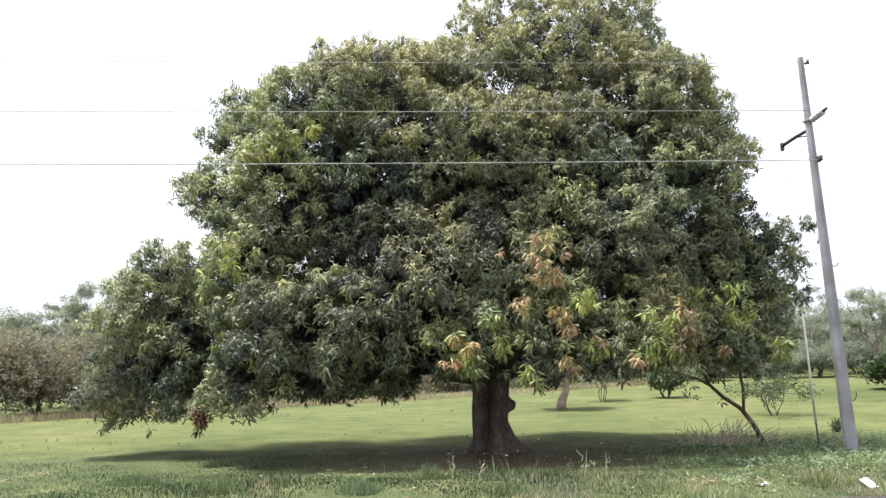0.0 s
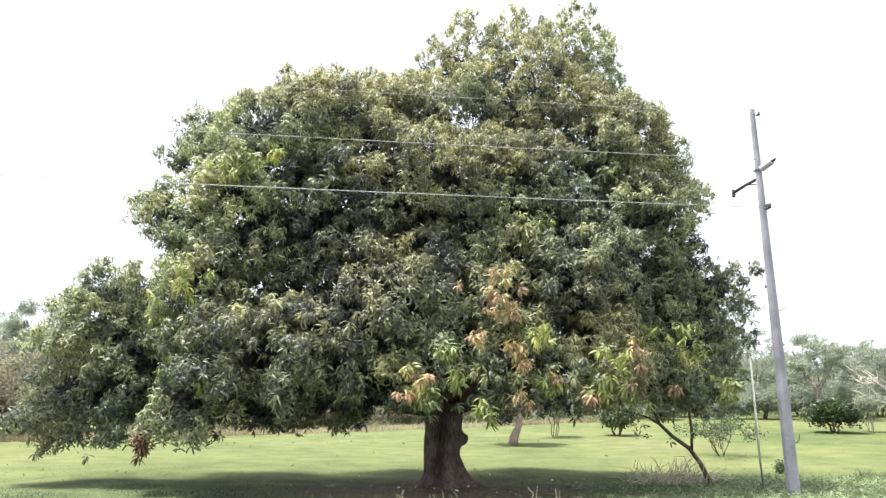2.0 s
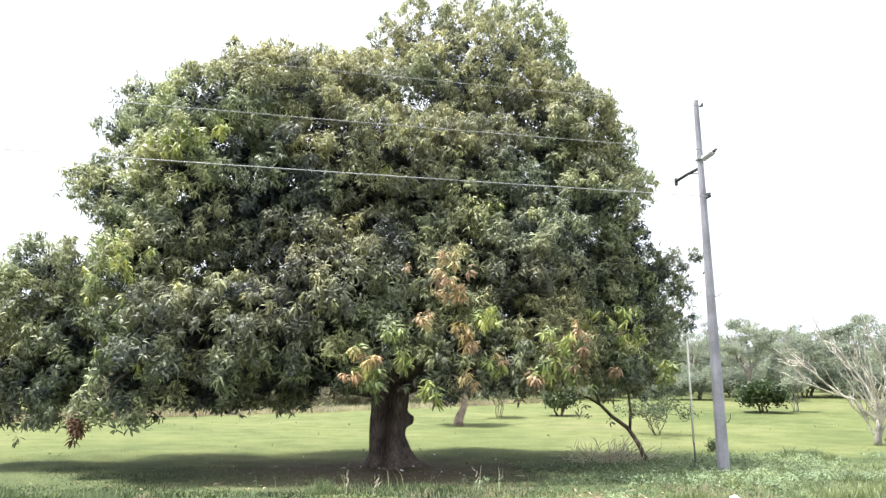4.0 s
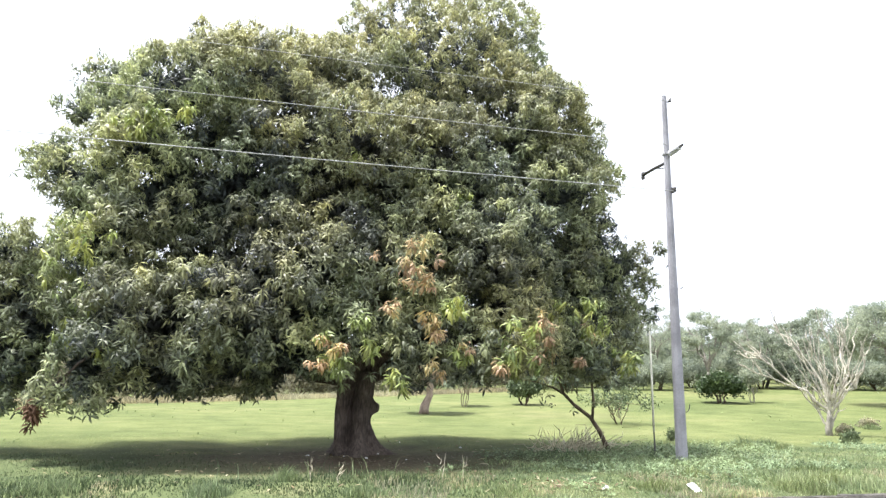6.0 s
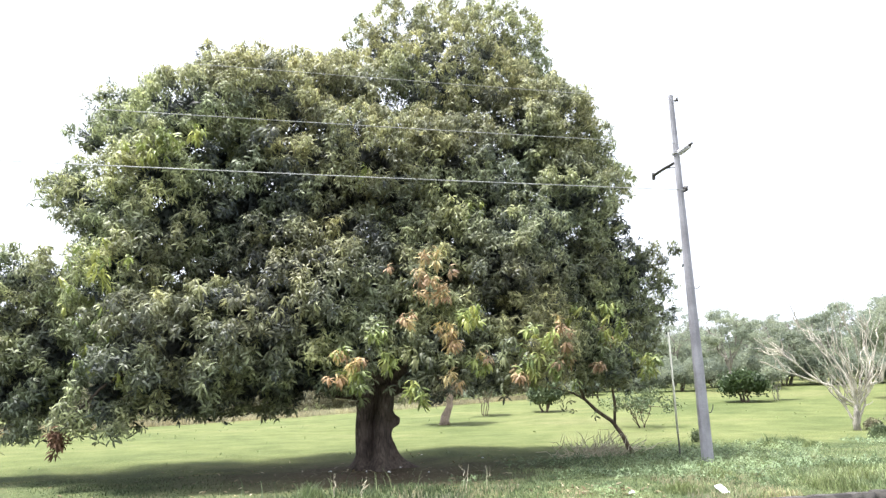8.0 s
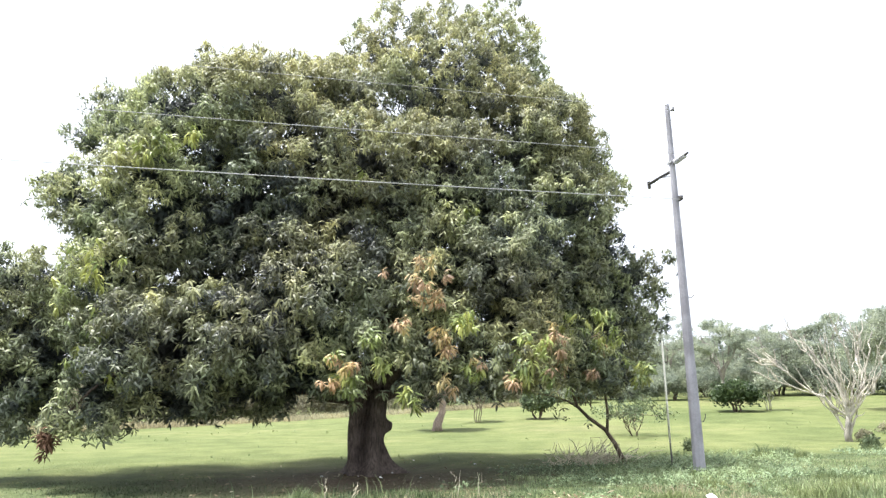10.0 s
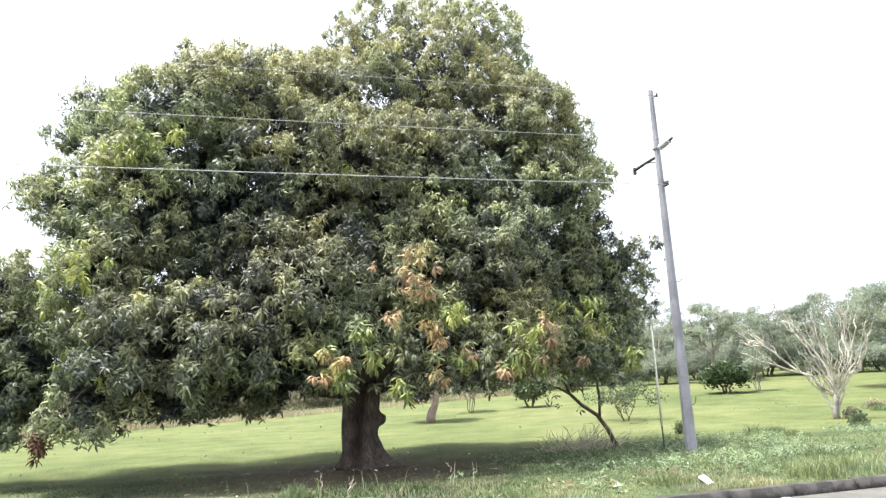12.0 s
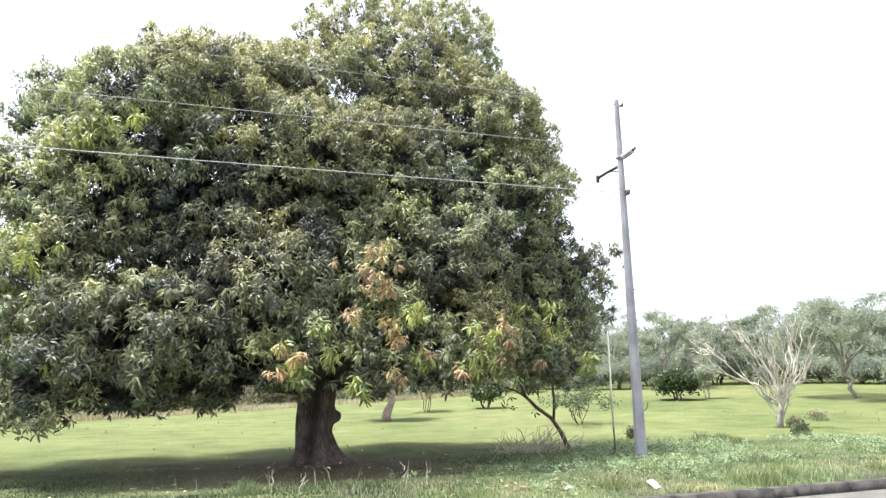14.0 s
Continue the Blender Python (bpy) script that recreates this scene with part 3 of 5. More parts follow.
def bridge_lobes():
    """Smaller boughs between neighbours, so that the crown closes up."""
    for i in range(FRONT):
        for j in range(i):
            (c, r, a, f), (c2, r2, a2, f2) = LOBES[i], LOBES[j]
            d = np.linalg.norm(c - c2)
            if min(c[0], c2[0]) < -4.2 < max(c[0], c2[0]) and c[2] < 4.5 and c2[2] < 4.5:
                continue
            if 0.85 * max(r[0], r2[0]) < d < r[0] + r2[0] - 0.05:
                m = (c * r2[0] + c2 * r[0]) / (r[0] + r2[0])
                lobe(m[0], m[1] + 0.15, m[2], 0.72 * min(r[0], r2[0]) + 0.1, (a + a2) / 2 - 0.05, fill=(0.55 if m[2] < 7.8 else 0.25) * min(f, f2))


bridge_lobes()
TRUNK = Vector((1.66, 13.4, 0.05))
tree = thing("mango_tree", TRUNK, "large spreading mango tree with dense dark green crown over the meadow", "tree")


def build_trunk():
    bm = bmesh.new()
    # bole with flaring root buttresses
    segs, levels = 40, 26
    rings = []
    for i in range(levels):
        t = i / (levels - 1)
        z = -0.12 + t * 1.75
        r = 0.32 + 0.16 * math.exp(-max(z, 0) * 6.0) + 0.06 * max(0, z - 1.1)
        cx = -0.02 + 0.10 * max(0, z - 0.9)
        ring = []
        for k in range(segs):
            a = 2 * math.pi * k / segs
            flare = math.exp(-max(z, 0) * 5.2)
            root = (0.52 * max(0, math.cos(a + 0.12)) ** 8 + 0.14 * max(0, math.cos(a - 2.5)) ** 6 + 0.24 * max(0, math.cos(a + 1.7)) ** 6 + 0.2 * max(0, math.cos(a - 1.2)) ** 6) * flare
            fold = 0.045 * math.cos(5 * a + 0.8) + 0.03 * math.cos(3 * a + 2 * z) - 0.24 * max(0, math.cos(a + 1.95 - 0.16 * z)) ** 16 * min(1, max(0, z + 0.1) * 2.5) + 0.10 * max(0, math.cos(a + 1.25 - 0.1 * z)) ** 6
            knot = 0.17 * math.exp(-((z - 0.94) / 0.12) ** 4) * max(0, math.cos(a)) ** 10 - 0.07 * math.exp(-((z - 0.66) / 0.12) ** 2) * max(0, math.cos(a)) ** 6
            rough_ = 0.025 * noise.noise(Vector((math.cos(a) * 3, math.sin(a) * 3, z * 2.2)))
            rr = r + root + fold + knot + rough_
            ring.append(bm.verts.new((cx + rr * math.cos(a), rr * math.sin(a), z)))
        rings.append(ring)
    for a, b in zip(rings, rings[1:]):
        for k in range(segs):
            bm.faces.new((a[k], a[(k + 1) % segs], b[(k + 1) % segs], b[k]))
    bm.faces.new(rings[0][::-1])
    bm.faces.new(rings[-1])
    part("trunk", bm, BARK, tree, "dark furrowed trunk with a knot and flaring roots", True)


build_trunk()


def limb(end, r0, r1, start=(0.1, 0.0, 1.45), steps=7, bow=0.04, seed=1):
    g = np.random.default_rng(seed)
    pts = bent(start, np.array(end) - np.array(TRUNK), steps, bow, g)
    bm = bmesh.new()
    tube(bm, pts, np.linspace(r0, r1, len(pts)), 9, 0.15, seed)
    part("limb", bm, BARK, tree, "", True)
    return pts


for i, (e, r0, r1) in enumerate((((2.9, 15.4, 8.2), 0.27, 0.05), ((-0.9, 14.8, 6.2), 0.22, 0.05), ((-2.6, 14.2, 4.4), 0.20, 0.05),
                                 ((6.2, 14.8, 5.8), 0.21, 0.05), ((7.0, 13.4, 3.2), 0.17, 0.04), ((-4.2, 14.3, 3.3), 0.15, 0.04),
                                 ((2.6, 16.2, 5.5), 0.2, 0.05), ((1.3, 11.9, 3.4), 0.13, 0.03), ((3.6, 12.2, 4.0), 0.14, 0.03), ((-1.5, 12.4, 3.2), 0.12, 0.03), ((5.0, 16.4, 7.3), 0.2, 0.04), ((-3.6, 14.8, 3.2), 0.15, 0.03), ((-1.8, 15.8, 5.0), 0.2, 0.04))):
    limb(e, r0, r1, seed=11 + i)


limb((-3.72, 12.2, 0.95), 0.03, 0.012, start=(-4.3, -1.0, 2.1), steps=5, seed=44)


def leaf_mass(name, pos, out, age_shade, mat, label, density_leaves=9, size=(0.75, 1.1)):
    """Whorls of drooping leaves at the twig tips as one leafy mass."""
    meshes = []
    kind_of = rng.integers(0, 5, len(pos))
    axis = out * 0.8 + rng.normal(0, 0.35, out.shape) + np.array([0, -0.1, 0.55])
    for k in range(5):
        sel = kind_of == k
        if not sel.any():
            continue
        tmpl = spray(np.random.default_rng(40 + k), density_leaves)
        fr = frames_along(pos[sel] - np.array(TRUNK), axis[sel], rng, rng.uniform(*size, sel.sum()))
        meshes.append(repeat_mesh(name, tmpl, fr, age_shade[sel]))
    return link_mesh(name, join_meshes(name, meshes), mat, tree, label, "stuff")


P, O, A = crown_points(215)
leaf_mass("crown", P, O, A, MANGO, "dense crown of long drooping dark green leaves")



def inside_points(count):
    """Large leaves that fill the crown's inside, toned dark to paint its shade."""
    share = np.array([r[0] ** 2.5 * (0.5 * f if c[2] > 9 else f if c[2] > 7 else 1.0) for c, r, _, f in LOBES])
    pick = rng.choice(len(LOBES), count, p=share / share.sum())
    v = rng.normal(size=(count, 3))
    v /= np.linalg.norm(v, axis=1)[:, None]
    c, r = np.array([LOBES[i][0] for i in pick]), np.array([LOBES[i][1] for i in pick])
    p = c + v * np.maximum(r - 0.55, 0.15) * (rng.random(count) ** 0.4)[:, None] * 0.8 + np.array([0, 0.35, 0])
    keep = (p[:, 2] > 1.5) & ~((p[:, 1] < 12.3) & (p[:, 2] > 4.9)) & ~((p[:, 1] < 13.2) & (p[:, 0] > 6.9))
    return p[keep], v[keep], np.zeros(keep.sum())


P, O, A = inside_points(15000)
leaf_mass("inner_foliage", P, O, A, MANGO, "large leaves deep in the crown, painted dark for its shade", 11, (1.5, 2.1))

# the sprays that hang lowest over the verge, one by one
SPRAYS = []
for k in range(6):
    tm = spray(np.random.default_rng(70 + k), 15, 0.17, 0.030, 1.15, (72, 166))
    SPRAYS.append(tm)


def spray_mesh(name, k, age_shade, mat):
    me = repeat_mesh(name, SPRAYS[k], np.array([[[1, 0, 0, 0], [0, 1, 0, 0], [0, 0, 1, 0]]], float), np.array([age_shade]))
    me.materials.append(mat)
    return me


def hang(mesh, at, g, name, size=1.0):
    ob = new(name, mesh)
    ob.parent = tree
    ax = Vector((g.normal(0, 0.3), -0.35 + g.normal(0, 0.2), 0.8 + g.normal(0, 0.2)))
    q = ax.to_track_quat("Z", "Y")
    ob.matrix_local = Matrix.LocRotScale(Vector(at) - TRUNK, q @ Euler((0, 0, g.uniform(0, 6.28))).to_quaternion(), (size,) * 3)
    return ob


g = np.random.default_rng(5)
W_MESH = [spray_mesh("withered_spray", k, a, WITHERED) for k, a in ((0, 0.25), (1, 0.6), (2, 0.95))]
Y_MESH = [spray_mesh("young_spray", k, a, YOUNG) for k, a in ((3, 0.2), (4, 0.6), (5, 1.0))]
D_MESH = [spray_mesh("dead_spray", k, a, DEAD) for k, a in ((0, 0.2), (3, 0.6))]
M_MESH = [spray_mesh("leaf_spray", k, a, MANGO) for k, a in ((0, 0.2), (2, 0.35), (4, 0.5), (5, 0.65))]


def clump(x, y, z, kind_, count, spread):
    """A clump of coloured sprays on the front of the crown."""
    meshes, nm = {"w": (W_MESH, "withered_spray"), "y": (Y_MESH, "young_spray"), "m": (M_MESH, "leaf_spray"), "d": (D_MESH, "dead_spray")}[kind_]
    c, _ = settle(np.array([x, y, z]), np.array([0.5, 0.5, 0.5]))
    x, y, z = (c - np.array([0, 0, EYE])) * (0.958 if kind_ in "wy" else 1.0) + np.array([0, 0, EYE]) if z < 4.6 else (x, y, z)
    for _ in range(count):
        o = g.normal(0, spread * 0.9, 3)
        if kind_ == "m":
            o[2] = max(o[2], 1.45 - z)
            if in_hollow(np.array([[x + o[0], y, z + o[2]]]))[0] > 0.2:
                continue
        hang(meshes[g.integers(len(meshes))], (x + o[0], y + o[1] * 0.5, z + o[2]), g, nm, g.uniform(0.85, 1.2))


clump(0.75, 10.05, 2.17, "w", 3, 0.07)
clump(0.73, 10.05, 2.20, "y", 3, 0.08)
clump(0.99, 10.00, 2.07, "w", 4, 0.08)
clump(0.68, 10.05, 1.80, "w", 4, 0.08)
clump(0.96, 10.00, 1.76, "y", 8, 0.11)
clump(1.27, 10.00, 2.44, "y", 6, 0.10)
clump(1.49, 10.00, 2.07, "y", 6, 0.12)
clump(2.45, 10.00, 2.53, "w", 6, 0.10)
clump(2.50, 10.00, 2.27, "w", 6, 0.08)
clump(2.91, 10.00, 2.09, "w", 2, 0.08)
clump(2.91, 10.00, 1.96, "y", 6, 0.10)
clump(1.93, 10.00, 1.62, "y", 8, 0.14)
clump(2.06, 10.10, 3.43, "w", 15, 0.20)
clump(2.40, 10.10, 3.12, "w", 4, 0.06)
clump(1.74, 10.00, 2.65, "w", 4, 0.06)
clump(2.78, 10.00, 2.76, "y", 8, 0.15)
clump(3.83, 10.47, 1.94, "y", 6, 0.12)
clump(3.73, 10.47, 1.80, "w", 2, 0.06)
clump(4.15, 10.47, 2.41, "y", 11, 0.20)
clump(5.60, 11.41, 1.98, "w", 4, 0.08)
clump(6.69, 11.50, 2.09, "y", 6, 0.10)
clump(2.46, 10.00, 1.75, "w", 4, 0.08)
clump(4.54, 10.66, 2.34, "w", 8, 0.20)
clump(5.87, 11.50, 2.85, "y", 6, 0.20)
clump(-2.95, 11.03, 3.72, "y", 6, 0.30)
clump(-2.72, 12.10, 5.95, "y", 16, 0.24)
clump(-2.35, 12.10, 6.15, "y", 10, 0.18)
clump(-1.82, 12.10, 6.38, "y", 6, 0.09)
clump(-3.05, 11.40, 3.45, "y", 10, 0.22)
clump(-3.12, 11.40, 2.75, "y", 10, 0.22)
clump(-3.02, 11.30, 2.15, "y", 6, 0.20)
clump(3.44, 12.10, 5.12, "y", 6, 0.16)
clump(1.30, 12.10, 5.75, "y", 3, 0.10)
clump(2.85, 10.30, 2.62, "y", 5, 0.12)
clump(4.50, 10.75, 1.85, "y", 6, 0.16)
clump(3.85, 10.75, 1.90, "w", 3, 0.10)
clump(4.35, 11.75, 1.95, "y", 7, 0.14)
clump(5.05, 11.85, 2.30, "y", 5, 0.14)
clump(5.45, 11.90, 3.10, "y", 3, 0.12)
clump(6.05, 11.95, 2.50, "w", 3, 0.08)
clump(6.10, 11.95, 2.42, "y", 5, 0.12)
clump(5.44, 11.60, 2.96, "y", 4, 0.10)
clump(6.07, 11.60, 3.05, "y", 6, 0.13)
clump(6.52, 12.00, 2.56, "y", 5, 0.10)
clump(6.92, 12.00, 2.04, "y", 8, 0.14)
clump(4.74, 11.60, 2.53, "y", 5, 0.14)
clump(4.23, 11.60, 1.93, "y", 7, 0.13)
clump(4.90, 11.60, 2.12, "w", 4, 0.10)
clump(4.60, 11.80, 2.90, "m", 10, 0.28)
clump(5.60, 11.90, 2.10, "m", 12, 0.30)
clump(6.60, 12.10, 2.70, "m", 12, 0.30)
hang(M_MESH[0], (-5.96, 13.60, 0.66), g, "leaf_spray", 0.9)
hang(M_MESH[1], (-5.62, 13.60, 0.82), g, "leaf_spray", 0.9)
hang(M_MESH[2], (-4.96, 13.60, 0.88), g, "leaf_spray", 0.9)
hang(M_MESH[3], (-5.03, 13.60, 0.62), g, "leaf_spray", 0.9)
hang(M_MESH[0], (-5.33, 13.60, 0.98), g, "leaf_spray", 0.9)
hang(M_MESH[1], (-6.11, 13.60, 0.97), g, "leaf_spray", 0.9)
clump(-0.53, 10.00, 2.60, "m", 12, 0.30)
clump(-1.48, 10.19, 3.04, "m", 12, 0.35)
clump(1.35, 11.40, 4.35, "m", 14, 0.35)
clump(1.26, 10.10, 1.76, "m", 8, 0.30)
clump(2.10, 10.00, 2.09, "m", 12, 0.30)
clump(3.51, 10.38, 2.31, "m", 14, 0.35)
clump(0.31, 10.10, 2.92, "m", 16, 0.40)
clump(1.94, 10.19, 3.17, "m", 12, 0.30)
clump(-0.79, 10.10, 1.85, "m", 14, 0.40)
clump(-1.93, 10.29, 2.24, "m", 14, 0.40)
clump(1.14, 10.85, 1.42, "m", 2, 0.06)
clump(-3.37, 11.22, 0.95, "d", 11, 0.09)
clump(-5.61, 14.00, 0.96, "m", 7, 0.20)
clump(-3.07, 11.22, 1.26, "m", 8, 0.20)

# ---- the small leaning tree and brush under it ----
def leaning_tree():
    base = (7.43, 13.7, 0.05)
    t = thing("leaning_sapling", base, "thin leaning tree with forked bare stem under the mango crown", "tree")

    def rel(*pts):
        return [tuple(np.array(p) - np.array(base)) for p in pts]

    bm = bmesh.new()
    tube(bm, rel((7.43, 13.70, -0.02), (7.17, 13.70, 0.52), (6.95, 13.70, 0.82), (6.58, 13.70, 1.07), (6.32, 13.70, 1.32), (6.23, 13.70, 1.57), (6.20, 13.70, 1.91)), (0.056, 0.048, 0.043, 0.037, 0.033, 0.027, 0.02), 8, 0.2)
    part("trunk", bm, BROWN_BARK, t, "", True)
    bm = bmesh.new()
    tube(bm, rel((6.99, 13.68, 0.77), (7.03, 13.68, 1.19), (7.00, 13.68, 1.48), (7.00, 13.68, 1.87)), (0.034, 0.03, 0.026, 0.016), 8, 0.2, 3)
    part("limb", bm, BROWN_BARK, t, "", True)
    bm = bmesh.new()
    tube(bm, rel((6.32, 13.72, 1.31), (6.09, 13.72, 1.44), (5.73, 13.72, 1.55), (5.28, 13.72, 1.62)), (0.028, 0.022, 0.017, 0.01), 8, 0.2, 4)
    part("limb", bm, BROWN_BARK, t, "", True)
    gg = np.random.default_rng(91)
    for _ in range(7):
        s = np.array((gg.uniform(6.2, 6.9), 13.65, gg.uniform(1.2, 1.7)))
        bm = bmesh.new()
        tube(bm, rel(*bent(s, s + np.array((gg.normal(0, 0.35), gg.normal(0, 0.3), gg.uniform(0.1, 0.6))), 4, 0.06, gg)), (0.014, 0.012, 0.01, 0.008, 0.005), 5)
        part("twig", bm, BROWN_BARK, t)
    n = 36
    pos = np.stack([gg.uniform(5.6, 8.2, n), gg.normal(13.6, 0.35, n), gg.uniform(0.9, 1.9, n)], 1) - np.array(base)
    me = repeat_mesh("leaves", spray(gg, 8, 0.16, 0.035), frames_along(pos, gg.normal(size=(n, 3)), gg, gg.uniform(0.6, 1, n)), gg.uniform(0.3, 0.8, n))
    link_mesh("leaves", me, MANGO, t, "", "stuff")


leaning_tree()


def brush_pile():
    gg = np.random.default_rng(92)
    t = thing("brush_pile", (6.62, 13.75, 0.1), "heap of dry pale brown twigs on the grass", "branches")
    for _ in range(110):
        a = np.array((gg.normal(0, 0.42), gg.normal(0, 0.2), 0.0))
        b = a + np.array((gg.normal(0.1, 0.3), gg.normal(0, 0.2), gg.uniform(0.1, 0.55)))
        bm = bmesh.new()
        tube(bm, bent(a, b, 4, 0.10, gg), (0.011, 0.01, 0.008, 0.006, 0.004), 5)
        part("twig", bm, STRAW, t)


brush_pile()


# ---- the pole with its fittings, guy and wires ----
def power_pole():
    x, y = 7.87, 11.7
    t = thing("utility_pole", (x, y, 0.08), "tall tapered grey concrete power pole standing in the verge", "utility pole")
    bm = bmesh.new()
    top = 7.62
    segs = []
    for z, w in ((-0.3, 0.214), (0.0, 0.210), (2.5, 0.173), (5.0, 0.135), (top, 0.096)):
        h, c = w / 2, w * 0.27
        segs.append([bm.verts.new((px, py, z)) for px, py in ((-h + c, -h), (h - c, -h), (h, -h + c), (h, h - c), (h - c, h), (-h + c, h), (-h, h - c), (-h, -h + c))])
    for a, b in zip(segs, segs[1:]):
        for k in range(8):
            bm.faces.new((a[k], a[(k + 1) % 8], b[(k + 1) % 8], b[k]))
    bm.faces.new(segs[0][::-1])
    bm.faces.new(segs[-1])
    part("shaft", bm, CONCRETE, t, "smooth light grey concrete shaft")
    # guy strut pointing away from the road
    bm = bmesh.new()
    tube(bm, [(0, 0.05, 6.12), (0, 0.5, 6.13), (0, 0.95, 6.12)], (0.034, 0.034, 0.036), 10)
    strut = part("strut", bm, STEEL, t, "dark steel guy strut", True)
    bm = bmesh.new()
    tube(bm, [(0, 0.06, 6.0), (0, 0.42, 6.11)], (0.014, 0.014), 6)
    part("brace", bm, STEEL, strut)
    bm = bmesh.new()
    box(bm, (0.06, 0.07, 0.17), (0, 0.95, 6.10), None, 0.01)
    part("clamp", bm, STEEL, strut)
    # post insulator towards the road
    bm = bmesh.new()
    for i in range(5):
        yy = -0.10 - 0.075 * i
        tube(bm, [(0, yy, 6.265 + 0.006 * i), (0, yy - 0.037, 6.268 + 0.006 * i), (0, yy - 0.075, 6.271 + 0.006 * i)], (0.042, 0.068, 0.042), 14)
    ins = part("insulator", bm, PORCELAIN, t, "white ribbed porcelain insulator", True)
    bm = bmesh.new()
    tube(bm, [(0, -0.46, 6.297), (0, -0.57, 6.305)], (0.03, 0.026), 10)
    part("cap", bm, STEEL, ins)
    bm = bmesh.new()
    tube(bm, [(0, -0.02, 6.262), (0, -0.12, 6.268)], (0.02, 0.02), 8)
    part("stud", bm, GALVANISED, ins)
    bm = bmesh.new()
    box(bm, (0.155, 0.155, 0.05), (0, 0, 6.29), None, 0.008)
    part("band", bm, GALVANISED, t)
    # spool bracket below and pin at the top
    for z, r in ((5.47, 0.04), (7.46, 0.022)):
        bm = bmesh.new()
        box(bm, (0.035, 0.09, 0.12 if z < 6 else 0.035), (0.04, -0.11, z), None, 0.006)
        br = part("bracket", bm, STEEL, t)
        bm = bmesh.new()
        tube(bm, [(0.04, -0.16, z - 0.04), (0.04, -0.16, z), (0.04, -0.16, z + 0.04)], (r * 1.1, r * 0.7, r * 1.1), 12)
        part("spool", bm, STEEL, br, "", True)
    # step bolts
    for i in range(2):
        bm = bmesh.new()
        tube(bm, [(0.08, 0, 3.4 - i * 2.45), (0.16, -0.02, 3.4 - i * 2.45), (0.21, -0.02, 3.45 - i * 2.43), (0.22, -0.02, 3.46 - i * 2.36)], (0.009, 0.009, 0.009, 0.007), 6)
        part("bolt", bm, STEEL, t)
    return t


pole = power_pole()
pole_2 = copy_thing(pole, pose(-36, 11.7, 0.08))
tagged(pole_2, "tall grey concrete power pole further along the verge", "utility pole")


def guy():
    t = thing("guy_wire", (7.87, 12.65, 0.08), "steel guy wire with a cream plastic guard beside the pole", "guy wire")
    bm = bmesh.new()
    tube(bm, [(0, 0, -0.1), (0, 0, 3), (0, 0, 6.1)], (0.003, 0.003, 0.003), 6)
    part("wire", bm, GALVANISED, t)
    bm = bmesh.new()
    tube(bm, [(0.0, 0, 0.5), (0, 0, 1.4), (0, 0, 2.6)], (0.022, 0.022, 0.018), 12)
    part("guard", bm, PVC, t, "cream plastic guard tube", True)
    bm = bmesh.new()
    tube(bm, [(0.0, 0, -0.1), (0.01, 0, 0.2), (0, 0, 0.54)], (0.018, 0.018, 0.016), 8)
    part("anchor_rod", bm, STEEL, t)


guy()

for z, r in ((5.51, 0.0085), (6.52, 0.0065), (7.51, 0.005)):
    bm = bmesh.new()
    pts = []
    for i in range(41):
        s = i / 40
        pts.append((7.87 + (-36 - 7.87) * s, 11.53 + 0.0 * s, z - 0.55 * 4 * s * (1 - s) * 0.30))
    tube(bm, pts, [r] * 41, 6)
    w = part("overhead_wire", bm, ALUMINIUM, None, "", True)
    tagged(w, "bare aluminium power line strung between the poles", "power line", "overhead wires")


# ---- trees, shrubs and brush of the background ----
def leaf_quads(rng_, n_, size):
    """Small pairs of leaflets, for foliage seen from far off."""
    v, p = [], []
    for i in range(n_):
        c = rng_.normal(0, size * 1.3, 3)
        a, b = rng_.normal(size=3), rng_.normal(size=3)
        a /= np.linalg.norm(a)
        b -= a * a.dot(b)
        b /= np.linalg.norm(b)
        k = len(v)
        v += [c - a * size, c + b * size * 0.45, c + a * size, c - b * size * 0.45]
        p.append((k, k + 1, k + 2, k + 3))
    return np.array(v), p


